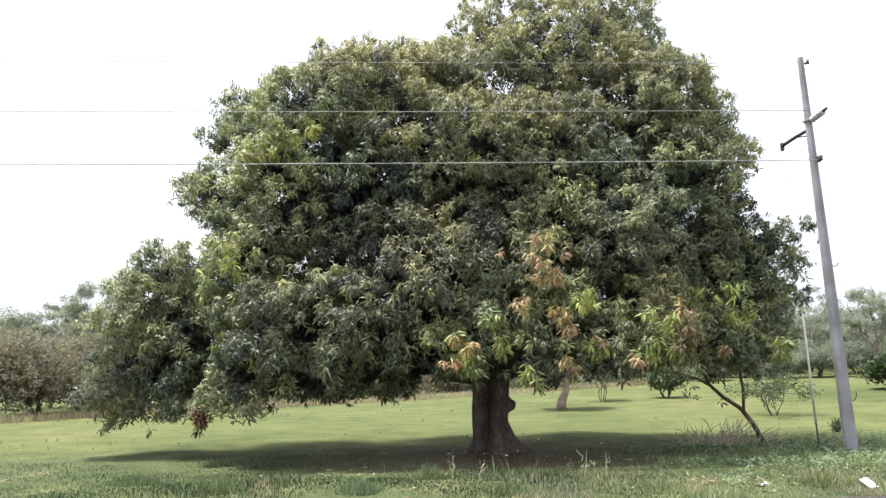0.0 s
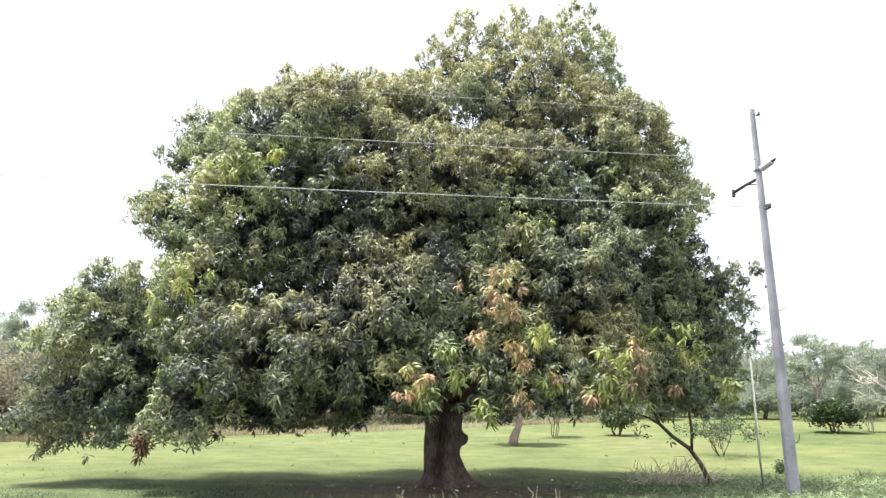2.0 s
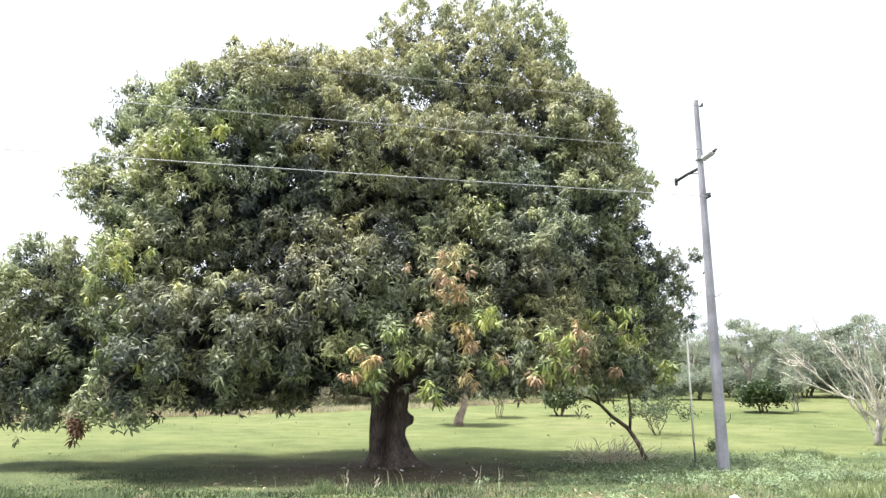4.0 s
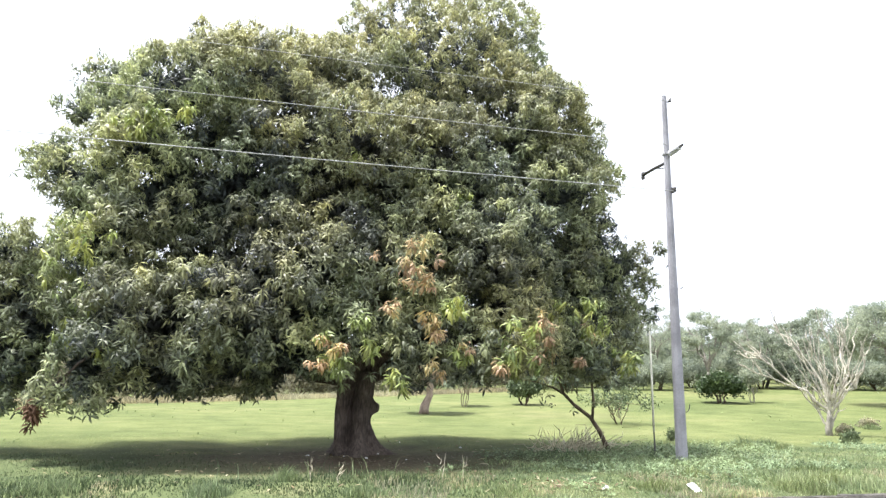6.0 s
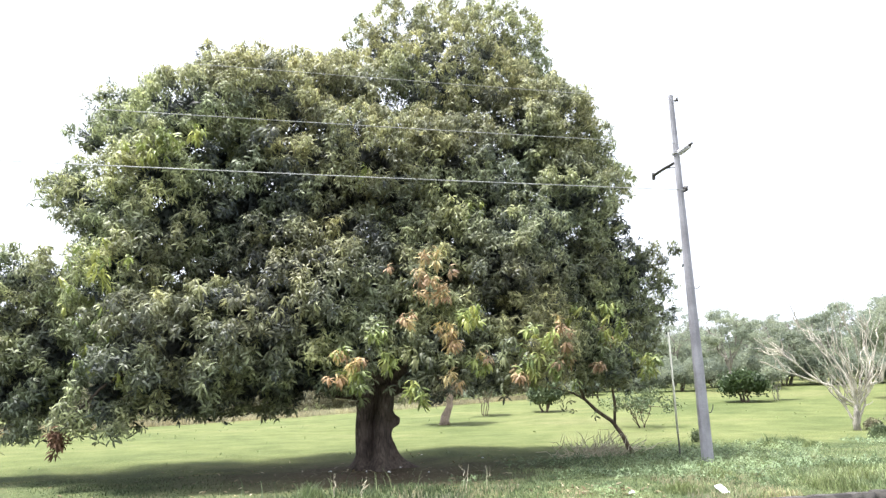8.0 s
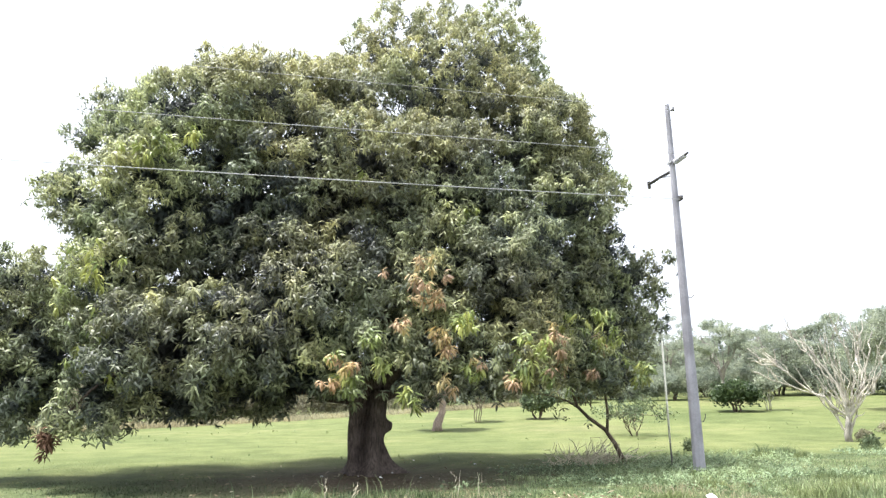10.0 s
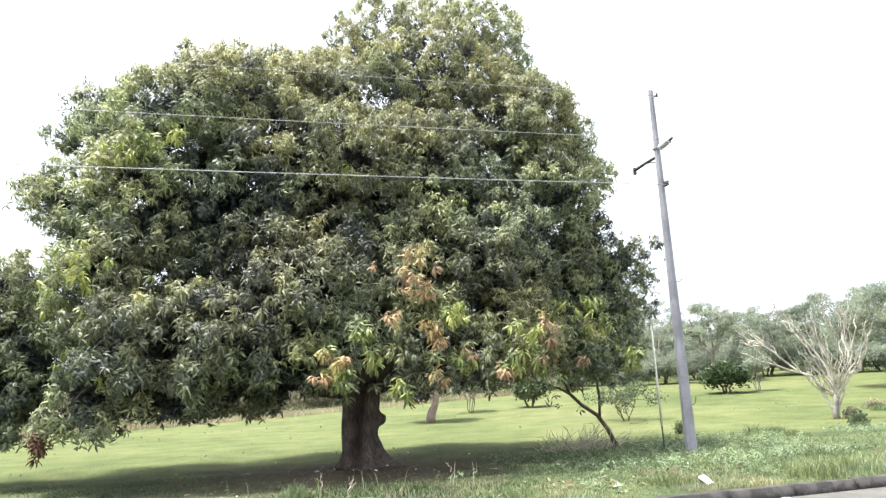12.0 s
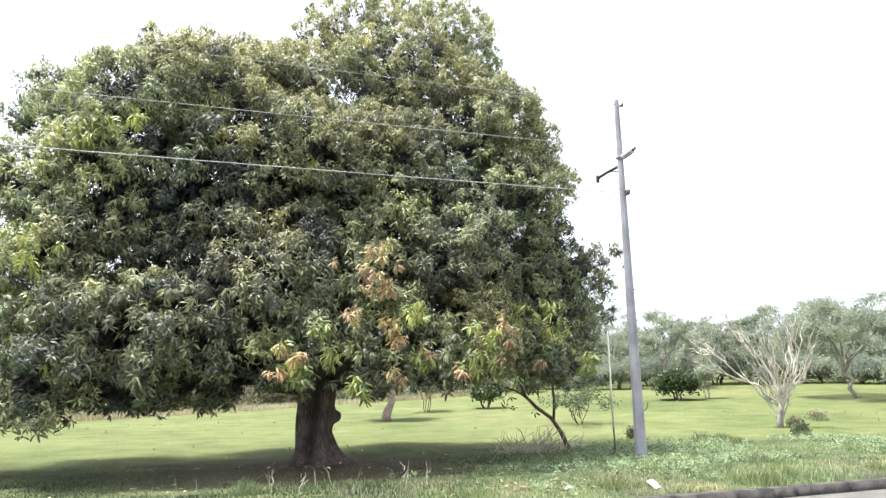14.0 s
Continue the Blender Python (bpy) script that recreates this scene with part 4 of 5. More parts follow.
def small_tree(name, at, height, spread, leaves, bark, label, category="tree", stems=1, crown_low=0.3, seed=0, density=1.0, leaf=0.12, flat=0.6, group="", boughs=9, trunk_r=0.11, bough=(0.28, 0.5)):
    """A tree or shrub: stems with limbs, and a ragged crown of small leaf clumps over several boughs."""
    r_ = np.random.default_rng(seed)
    x, y = at
    z = float(rise(np.array(x), np.array(y))) - 0.03
    t = thing(name, (x, y, z), label, category, group)
    tips = []
    for s in range(stems):
        a = r_.uniform(0, 6.28)
        lean = (0.12 if stems == 1 else 0.4) * spread
        top = np.array((math.cos(a) * lean, math.sin(a) * lean, height * r_.uniform(0.5, 0.65)))
        base = np.array((math.cos(a) * 0.08, math.sin(a) * 0.08, -0.05)) * (stems > 1)
        pts = bent(base, top, 5, 0.05, r_)
        bm = bmesh.new()
        tube(bm, pts, np.linspace(trunk_r / stems ** 0.5, min(0.03, trunk_r * 0.4), 6), 7, 0.15, seed + s)
        part("trunk", bm, bark, t, "", True)
        tips.append(pts)
    centres = []
    for b in range(boughs):
        a = 6.28 * b / boughs + r_.uniform(-0.3, 0.3)
        rad = spread * (0.25 + 0.6 * r_.random())
        zz = height * (crown_low + (0.93 - crown_low) * (1 - 0.75 * (rad / spread) ** 2) * r_.uniform(0.62, 1.0))
        c = np.array((math.cos(a) * rad, math.sin(a) * rad, zz))
        pts = tips[b % stems]
        bm = bmesh.new()
        tube(bm, bent(pts[2 + b % 3], c, 4, 0.07, r_), np.linspace(min(0.035, trunk_r * 0.4), min(0.01, trunk_r * 0.15), 5), 5)
        part("limb", bm, bark, t)
        centres.append((c, spread * r_.uniform(*bough)))
    pos = []
    for c, r in centres:
        n_ = int(60 * density)
        u = r_.normal(size=(n_, 3))
        u /= np.linalg.norm(u, axis=1)[:, None]
        pos.append(c + u * (r * r_.uniform(0.35, 1.12, n_))[:, None] * np.array((1, 1, flat)))
    pos = np.concatenate(pos)
    pos = pos[pos[:, 2] > 0.05]
    fr = frames_along(pos, r_.normal(size=pos.shape), r_, r_.uniform(0.7, 1.3, len(pos)))
    me = repeat_mesh("crown", leaf_quads(r_, 9, leaf), fr, np.clip(r_.normal(0.45, 0.22, len(pos)), 0, 1))
    link_mesh("crown", me, leaves, t, "", "stuff")
    return t


def polar(az, d):
    return d * math.sin(radians(az)), d * math.cos(radians(az))


def airy_tree(at, height, spread, label, seed, group="", low=0.5, plates=34, trunk_r=0.13, bark=None, leaf=0.06, thin=1.0):
    """A wide feathery tree: forked ascending limbs that carry flat, broken plates of fine leaflets with sky between."""
    q = np.random.default_rng(seed)
    x, y = at
    z = float(rise(np.array(x), np.array(y))) - 0.03
    t = thing("acacia_tree", (x, y, z), label, "tree", group)
    fork = np.array((q.normal(0, 0.2), q.normal(0, 0.2), height * q.uniform(0.22, 0.34)))
    bm = bmesh.new()
    tube(bm, bent((0, 0, -0.1), fork, 4, 0.06, q), np.linspace(trunk_r, trunk_r * 0.7, 5), 8, 0.15, seed)
    part("trunk", bm, bark or GREY_BARK, t, "", True)
    limbs = []
    for k in range(6):
        a = 6.28 * k / 6 + q.uniform(-0.4, 0.4)
        rad = spread * q.uniform(0.35, 0.65)
        end = np.array((math.cos(a) * rad, math.sin(a) * rad, height * q.uniform(0.68, 0.86)))
        pts = bent(fork, end, 5, 0.06, q)
        bm = bmesh.new()
        tube(bm, pts, np.linspace(trunk_r * 0.55, trunk_r * 0.18, 6), 6)
        part("limb", bm, bark or GREY_BARK, t)
        limbs.append(pts)
    pos = []
    for k in range(plates):
        a, rr = q.uniform(0, 6.28), math.sqrt(q.random())
        dome = 1 - 0.38 * rr * rr
        top = height * (dome - (1 - low) * 0.75 * q.random() ** 1.3 * (1.1 - 0.5 * rr))
        c = np.array((math.cos(a) * rr * spread, math.sin(a) * rr * spread, top))
        near = min(limbs, key=lambda p: np.linalg.norm(np.array(p[-1]) - c))
        bm = bmesh.new()
        tube(bm, bent(near[q.integers(3, 6)], c, 3, 0.06, q), (trunk_r * 0.16, trunk_r * 0.12, trunk_r * 0.08, trunk_r * 0.05), 4)
        part("twig", bm, bark or GREY_BARK, t)
        n_ = int(46 * thin)
        d, b_ = spread * q.uniform(0.14, 0.27) * np.sqrt(q.random(n_)), q.uniform(0, 6.28, n_)
        tilt = q.normal(0, 0.18, 2)
        px, py = d * np.cos(b_), d * np.sin(b_)
        pos.append(c + np.stack([px, py, q.normal(0, 0.09, n_) * spread * 0.35 + tilt[0] * px + tilt[1] * py - 0.25 * d * d / spread], 1))
    pos = np.concatenate(pos)
    fr = frames_along(pos, q.normal(size=pos.shape) * 0.6 + np.array([0, 0, 1.0]), q, q.uniform(0.7, 1.3, len(pos)))
    me = repeat_mesh("crown", leaf_quads(q, 10, leaf), fr, np.clip(q.normal(0.5, 0.25, len(pos)), 0, 1))
    link_mesh("crown", me, HAZED_GREEN, t, "", "stuff")
    return t


# far line of trees to the right, paled by the haze in their leaf colour
for i, (az, d, h, w) in enumerate(((25, 58, 6.9, 3.4), (28.5, 56, 6.5, 3.2), (32, 60, 6.8, 3.6), (36.3, 50, 5.7, 2.6), (40.4, 56, 5.4, 3.0), (43.2, 58, 6.2, 2.8), (46.0, 62, 7.0, 3.4),
                                   (54.0, 55, 7.3, 4.2), (57.5, 60, 7.6, 4.2), (38.6, 64, 5.6, 2.8), (61, 58, 7.5, 4.2), (34.2, 66, 6.2, 3.2))):
    airy_tree(polar(az, d), h, w, "olive green feathery tree at the meadow's far edge, paled by painted haze", 200 + i, "far tree line", 0.35, 40)
# low woods behind them
r_ = np.random.default_rng(199)
for i in range(16):
    az = 17 + i * 3.0
    small_tree("wood_shrub", polar(az, r_.uniform(66, 76)), r_.uniform(3.0, 4.0), 4.2, HAZED_GREEN, BROWN_BARK, "green thicket beyond the meadow, paled by painted haze", "shrub", 3, 0.0, 160 + i, 0.8, 0.2, 0.8, "thicket", 14)
# low scrub among the trees
for i in range(15):
    az = 25 + i * 2.5
    small_tree("scrub_bush", polar(az, r_.uniform(51, 56)), r_.uniform(1.6, 2.4), r_.uniform(1.4, 2.2), HAZED_GREEN, BROWN_BARK, "green scrub below the far trees, paled by painted haze", "shrub", 4, 0.0, 400 + i, 1.3, 0.08, 0.8, "scrub", 14)
# the umbrella-crowned tree on the right
airy_tree(polar(49.6, 39.2), 5.3, 3.3, "wide flat-crowned green tree in the meadow, paled by painted haze", 231, "", 0.5, 72, 0.13, None, 0.055, 1.2)
# dark round bush and the thin shrub beside it
small_tree("citrus_bush", (23.1, 30.6), 1.6, 0.95, FAR_DARK, BROWN_BARK, "low dark green rounded bush in the meadow", "bush", 3, 0.28, 232, 2.2, 0.09, 0.6, boughs=10)
small_tree("thin_shrub", (25.0, 30.5), 2.0, 0.7, HAZED_GREEN, PALE_BARK, "thin straggling shrub with bare pale stems", "shrub", 5, 0.35, 233, 0.3, 0.07, 0.8, trunk_r=0.04)
# behind the mango's trunk
small_tree("stump_tree", (6.43, 28.2), 3.4, 1.3, HAZED_GREEN, ROSY_BARK, "small tree with two thick pale brown stems", stems=2, seed=234, crown_low=0.5, trunk_r=0.32, density=1.6)
small_tree("meadow_shrub", (9.6, 32.5), 2.2, 1.0, HAZED_GREEN, MID_BARK, "thin pale shrub with bare stems in the meadow", "shrub", 4, 0.25, 235, 0.6, 0.08, trunk_r=0.045)
small_tree("meadow_bush", (12.9, 32.8), 1.4, 1.0, BUSH, BROWN_BARK, "green bush spreading low in the meadow", "bush", 3, 0.25, 236, 1.5, 0.09)
small_tree("meadow_shrub", (12.6, 22.5), 1.5, 1.3, BUSH, BROWN_BARK, "slender light green shrub behind the leaning tree", "shrub", 5, 0.25, 237, 0.42, 0.05, trunk_r=0.035)
small_tree("low_bush", (15.5, 15.2), 0.26, 0.16, BUSH, BROWN_BARK, "small grey-green bush at the edge of the verge", "bush", 3, 0.2, 238, 0.10, 0.05, 0.7, boughs=16, bough=(0.1, 0.27), trunk_r=0.03)
small_tree("low_bush", (17.75, 17.6), 0.3, 0.2, DRY_BRUSH, BROWN_BARK, "small dry brown bush at the foot of the bare tree", "bush", 4, 0.1, 243, 0.14, 0.05, 0.8, boughs=14, bough=(0.15, 0.35), trunk_r=0.03)
small_tree("low_bush", (20.4, 19.2), 0.28, 0.26, DRY_BRUSH, BROWN_BARK, "small dry grey bush in the meadow", "bush", 3, 0.2, 239, 0.09, 0.05, 0.6, boughs=14, bough=(0.1, 0.26), trunk_r=0.03)
small_tree("low_bush", (10.5, 16.05), 0.28, 0.03, BUSH, BROWN_BARK, "small dark upright weed in the meadow behind the pole", "bush", 3, 0.15, 241, 0.2, 0.03, 0.8, trunk_r=0.02)

# left: dry brush with green trees behind
for i, (az, d, h, w) in enumerate(((-34, 34, 3.6, 2.6), (-31, 36, 3.9, 2.8), (-28, 36, 3.8, 2.8), (-25, 38, 3.9, 2.8), (-22, 40, 3.8, 2.8), (-18.5, 43, 3.6, 3.0), (-15, 45, 3.4, 3), (-11.5, 47, 3.0, 3), (-8, 49, 2.8, 3), (-4.5, 51, 2.6, 3), (-1, 52, 2.5, 3), (2.5, 53, 2.4, 3), (6, 54, 2.3, 3), (10, 55, 2.3, 3), (14, 55, 2.6, 3), (18, 55, 3.0, 3), (21.5, 56, 3.6, 3))):
    small_tree("dry_shrub", polar(az, d), h, w * 1.35, DRY_BRUSH, BROWN_BARK, "tangled dry brown shrub along the meadow's edge", "shrub", 4, 0.0, 300 + i, 1.7, 0.075, 0.9, "dry hedge", 24, bough=(0.2, 0.42))
for i, (az, d, h, w) in enumerate(((-24.3, 47, 8.2, 2.6), (-27.3, 49, 7.2, 3), (-31, 50, 6.2, 4), (-35, 50, 5.8, 4), (-21.5, 52, 7.4, 3.4))):
    airy_tree(polar(az, d), h, w, "green feathery tree behind the dry hedge", 340 + i, "trees behind the hedge", 0.4, 46, thin=1.2)


def bare_tree():
    base = np.array((17.42, 17.86, 0.08))
    t = thing("bare_tree", base, "leafless pale grey tree with many thin upright branches", "tree")
    r_ = np.random.default_rng(61)
    right, up, back = np.array((0.70, -0.71, 0)), np.array((0, 0, 1.0)), np.array((0.7, 0.71, 0))
    bm = bmesh.new()
    tube(bm, [(0, 0, -0.15), tuple(right * -0.02 + up * 0.25), tuple(right * 0.02 + up * 0.5), tuple(right * 0.05 + up * 0.85)], (0.13, 0.10, 0.08, 0.05), 10, 0.3, 5)
    part("trunk", bm, WEATHERED_BARK, t, "", True)
    # the long limbs: reach to the side and height along each
    for k, path in enumerate((((0.05, 0.9), (-0.9, 1.7), (-1.65, 2.4), (-3.0, 3.45)), ((-0.9, 1.7), (-2.05, 2.15), (-2.9, 2.55)), ((-1.65, 2.4), (-2.25, 2.8), (-2.9, 2.95)),
                              ((0.05, 0.9), (-0.15, 2.0), (-0.8, 3.1), (-1.65, 3.95)), ((0.1, 0.9), (0.05, 2.0), (-0.35, 2.85), (-0.45, 3.8)), ((-0.15, 2.0), (-0.6, 2.6), (-1.1, 3.5)),
                              ((0.1, 0.8), (0.43, 1.25), (0.62, 1.9), (0.9, 2.85), (1.2, 3.9)), ((0.6, 1.6), (0.95, 1.72), (1.28, 2.55), (1.25, 3.4)), ((0.5, 1.7), (0.33, 2.85), (0.05, 4.0)),
                              ((0.65, 2.0), (0.62, 3.05), (0.8, 3.9)), ((0.9, 2.85), (0.7, 3.5), (0.6, 4.0)), ((0.04, 0.75), (-0.4, 1.1), (-0.55, 1.4)), ((-0.02, 0.2), (-0.2, 0.62), (-0.42, 1.05), (-0.9, 1.7)), ((0.03, 0.22), (0.2, 0.65), (0.36, 1.1), (0.5, 1.7)))):
        depth = r_.normal(0, 0.25)
        pts = []
        for q, (p0, p1) in enumerate(zip(path, path[1:])):
            ends = [right * p[0] + up * p[1] + back * depth * max(0, p[1] - 1.2) for p in (p0, p1)]
            ends = [e * 0.88 for e in ends]
            pts += bent(*ends, 3, 0.05, r_)[q > 0:]
        thick = 0.046 if len(path) > 3 else 0.031
        bm = bmesh.new()
        tube(bm, pts, np.linspace(thick, 0.015, len(pts)), 7)
        br = part("limb", bm, PALE_BARK, t)
        for _ in range(6):
            i = r_.integers(2, len(pts) - 1)
            a = np.array(pts[i])
            way = (np.array(pts[-1]) - np.array(pts[0])) * r_.uniform(0.15, 0.3) + up * r_.uniform(0.1, 0.5) + r_.normal(0, 0.16, 3)
            bm = bmesh.new()
            tube(bm, bent(a, a + way, 3, 0.07, r_), (0.021, 0.018, 0.013, 0.008), 4)
            part("twig", bm, PALE_BARK, br)
    # thin upright shoots between the limbs
    for i in range(16):
        lean = -0.9 + 2.2 * (i + 0.5) / 16
        start = right * (0.07 + 0.12 * lean) + up * r_.uniform(0.8, 1.25)
        end = right * (lean + r_.normal(0, 0.1)) + back * r_.normal(0, 0.4) + up * r_.uniform(2.4, 3.5)
        knee = start + (end - start) * 0.4 + right * lean * 0.15
        pts = bent(start, knee, 3, 0.05, r_) + bent(knee, end, 4, 0.03, r_)[1:]
        bm = bmesh.new()
        tube(bm, pts, np.linspace(0.024, 0.008, len(pts)), 5)
        part("limb", bm, PALE_BARK, t)
    n = 45
    pos = np.stack([right * a + back * b + up * c for a, b, c in zip(r_.uniform(-0.9, 1.5, n), r_.normal(0, 0.4, n), r_.uniform(1.4, 3.6, n))])
    link_mesh("leaves", repeat_mesh("leaves", leaf_quads(r_, 5, 0.05), frames_along(pos, r_.normal(size=pos.shape), r_, np.ones(n)), r_.uniform(0.4, 1, n)), HAZED_GREEN, t, "", "stuff")


bare_tree()


# ---- small things by the road ----
def flat_piece(name, at, size, turn, mat, label, category, curl=0.01):
    bm = bmesh.new()
    bmesh.ops.create_grid(bm, x_segments=5, y_segments=4, size=0.5)
    for v in bm.verts:
        v.co.z = curl * (math.sin(v.co.x * 5 + 1) + math.cos(v.co.y * 6)) + curl
        v.co.x *= size[0] * (1 + 0.06 * math.sin(v.co.y * 9))
        v.co.y *= size[1]
    bmesh.ops.solidify(bm, geom=bm.faces[:], thickness=0.006)
    ob = part(name, bm, mat, None)
    ob.matrix_world = pose(*at, *turn)
    return tagged(ob, label, category)


flat_piece("card", (5.60, 8.08, 0.195), (0.125, 0.16), (34, -6, 14), PAPER, "white card lying on the verge grass", "litter", 0.003)
flat_piece("scrap", (6.22, 7.40, 0.004), (0.17, 0.075), (0, 0, 12), PAPER, "white paper scrap lying on the road", "litter", 0.004)
flat_piece("scrap", (4.43, 8.35, 0.17), (0.09, 0.05), (8, 0, -10), PAPER, "pale paper scrap in the verge grass", "litter", 0.012)
for i, (x, y, w) in enumerate(((0.79, 13.02, 0.110), (2.13, 13.09, 0.090), (3.00, 15.42, 0.090), (1.44, 12.78, 0.060), (1.82, 12.44, 0.090), (0.80, 13.01, 0.080), (4.11, 14.22, 0.120), (2.50, 12.18, 0.060), (1.82, 12.53, 0.080))):
    tagged(flat_piece("scrap", (x, y, float(rise(np.array(x), np.array(y))) + 0.02), (w * 0.5, w * 0.34), (4, 3 * (i % 3) - 3, 40 * i), PAPER, "small white paper scrap on bare soil", "litter", 0.004), "small white paper scrap on bare soil", "litter", "scraps under the tree")

for i, (x, y, h) in enumerate(((2.36, 9.2, 0.42), (0.62, 9.4, 0.36), (0.98, 9.3, 0.3), (2.9, 9.9, 0.3))):
    r_ = np.random.default_rng(500 + i)
    t = thing("dry_stalk", (x, y, 0.12), "dry straw-coloured weed stalk standing in the verge", "weed", "dry stalks")
    bm = bmesh.new()
    tube(bm, bent((0, 0, -0.02), (r_.normal(0.06, 0.05), 0.02, h), 5, 0.05, r_), (0.007, 0.006, 0.005, 0.004, 0.003, 0.002), 5)
    stem = part("stem", bm, STRAW, t)
    for k in range(4):
        a = np.array((0.01, 0, h * (0.3 + 0.17 * k)))
        bm = bmesh.new()
        tube(bm, bent(a, a + np.array((r_.normal(0, 0.07), r_.normal(0, 0.05), 0.07)), 2, 0.05, r_), (0.004, 0.003, 0.002), 4)
        part("twig", bm, STRAW, t)


# ---- grass, weeds, fallen leaves ----
def blade_mesh(name, pos, h, w, age_shades, r_):
    n = len(pos)
    a = r_.uniform(0, 6.28, n)
    side = np.stack([np.cos(a), np.sin(a), np.zeros(n)], 1) * (w / 2)[:, None]
    b = r_.uniform(0, 6.28, n)
    lean = np.stack([np.cos(b), np.sin(b), np.zeros(n)], 1) * (h * r_.uniform(0.1, 0.7, n))[:, None]
    up = np.stack([np.zeros(n), np.zeros(n), h], 1)
    co = np.stack([pos - side, pos + side, pos + lean * 0.35 + up * 0.6 + side * 0.7, pos + lean * 0.35 + up * 0.6 - side * 0.7, pos + lean + up], 1)
    return raw_mesh(name, co.reshape(-1, 3), [(0, 1, 2, 3), (3, 2, 4)], n, 5, np.repeat(age_shades, 5))


def scatter(n, x0, x1, y0, y1, r_, power=1.0):
    x = r_.uniform(x0, x1, n)
    y = y0 + (y1 - y0) * r_.random(n) ** power
    return x, y


def field(x, y, s):
    """An uneven patchiness from -1 to 1, about pi / s metres across."""
    w = np.random.default_rng(int(s * 100))
    out = 0
    for _ in range(9):
        a, k = w.uniform(0, 6.28), s * w.uniform(0.5, 1.9)
        out = out + np.sin(k * (x * math.cos(a) + y * math.sin(a)) + w.uniform(0, 6.28))
    return np.clip(out / 3.2, -1, 1)


r_ = np.random.default_rng(77)
x, y = scatter(170000, -9, 21, 7.72, 15.2, r_, 1.35)
soil = np.hypot((x - 1.5) * 0.75, y - 12.5) + 0.8 * field(x, y, 2.2)
keep = (y > kerb_line(x) + 0.03) & (r_.random(len(x)) < np.clip((14.6 - y + 1.6 * field(x, y, 0.7) + 0.8 * field(x, y, 1.7)) / 2.6, 0, 1)) & (r_.random(len(x)) < np.clip((soil - 1.3) / 1.9, 0.04, 1)) & (r_.random(len(x)) < 0.75 + 0.35 * field(x, y, 1.4))
x, y = x[keep], y[keep]
tall = np.clip(0.55 + 0.5 * field(x, y, 1.9) + 0.25 * field(x, y, 4.3), 0.15, 1.3) * (1 - 0.45 * np.clip((5.0 - x) / 2, 0, 1)) * np.clip(1.0 - (y - 8) * 0.05, 0.5, 1.0)
h = (r_.uniform(0.04, 0.13, len(x)) * tall + 0.02) * np.clip((15.0 - y) / 3.0, 0.25, 1)
# grass left of x 4.5 is toned darker: the tree's shade painted in
age_shade = np.clip(0.60 - 0.64 * np.clip((4.5 - x) / 3, 0, 1) * np.clip((x + 5.5) / 3, 0.3, 1) + 0.25 * field(x, y, 2.7) + r_.normal(0, 0.18, len(x)) + 0.25 * np.exp(-(y - 7.7) / 0.5), 0, 1)
ob = link_mesh("verge_grass", blade_mesh("verge_grass", np.stack([x, y, rise(x, y) - 0.01], 1), h, r_.uniform(0.009, 0.018, len(x)), age_shade, r_), GRASS, None)
tagged(ob, "rough tufted green verge grass with dry straw blades", "grass", kind="stuff")

x, y = scatter(16000, -10, 20, 13.5, 18, r_, 1.8)
az = np.degrees(np.arctan2(x, y))
keep = (az > -34) & (az < 56) & (np.hypot(x - 1.9, y - 13) > 2.6)
x, y = x[keep], y[keep]
ob = link_mesh("meadow_grass", blade_mesh("meadow_grass", np.stack([x, y, rise(x, y) - 0.01], 1), r_.uniform(0.008, 0.025, len(x)), r_.uniform(0.012, 0.03, len(x)), np.clip(0.45 + 0.3 * field(x, y, 0.5) + r_.normal(0, 0.2, len(x)), 0, 1), r_), MEADOW, None)
tagged(ob, "short bright yellow-green meadow grass", "grass", kind="stuff")

# thicker grass tufts beside the kerb and on the verge
def grass_tuft(x0, y0, radius, height, blades, seed, mat, label):
    q = np.random.default_rng(seed)
    a, d = q.uniform(0, 6.28, blades), radius * np.sqrt(q.random(blades))
    bx, by = d * np.cos(a), d * np.sin(a)
    z0 = float(rise(np.array(x0), np.array(y0)))
    hh = height * (1.1 - 0.7 * d / radius) * q.uniform(0.5, 1.1, blades)
    me = blade_mesh("grass_tuft", np.stack([bx, by, np.full(blades, -0.02)], 1), hh, q.uniform(0.008, 0.016, blades), np.clip(q.normal(0.45, 0.2, blades), 0, 1), q)
    t = link_mesh("grass_tuft", me, mat, None)
    t.matrix_world = pose(x0, y0, z0)
    tagged(t, label, "grass", "grass tufts", kind="stuff")


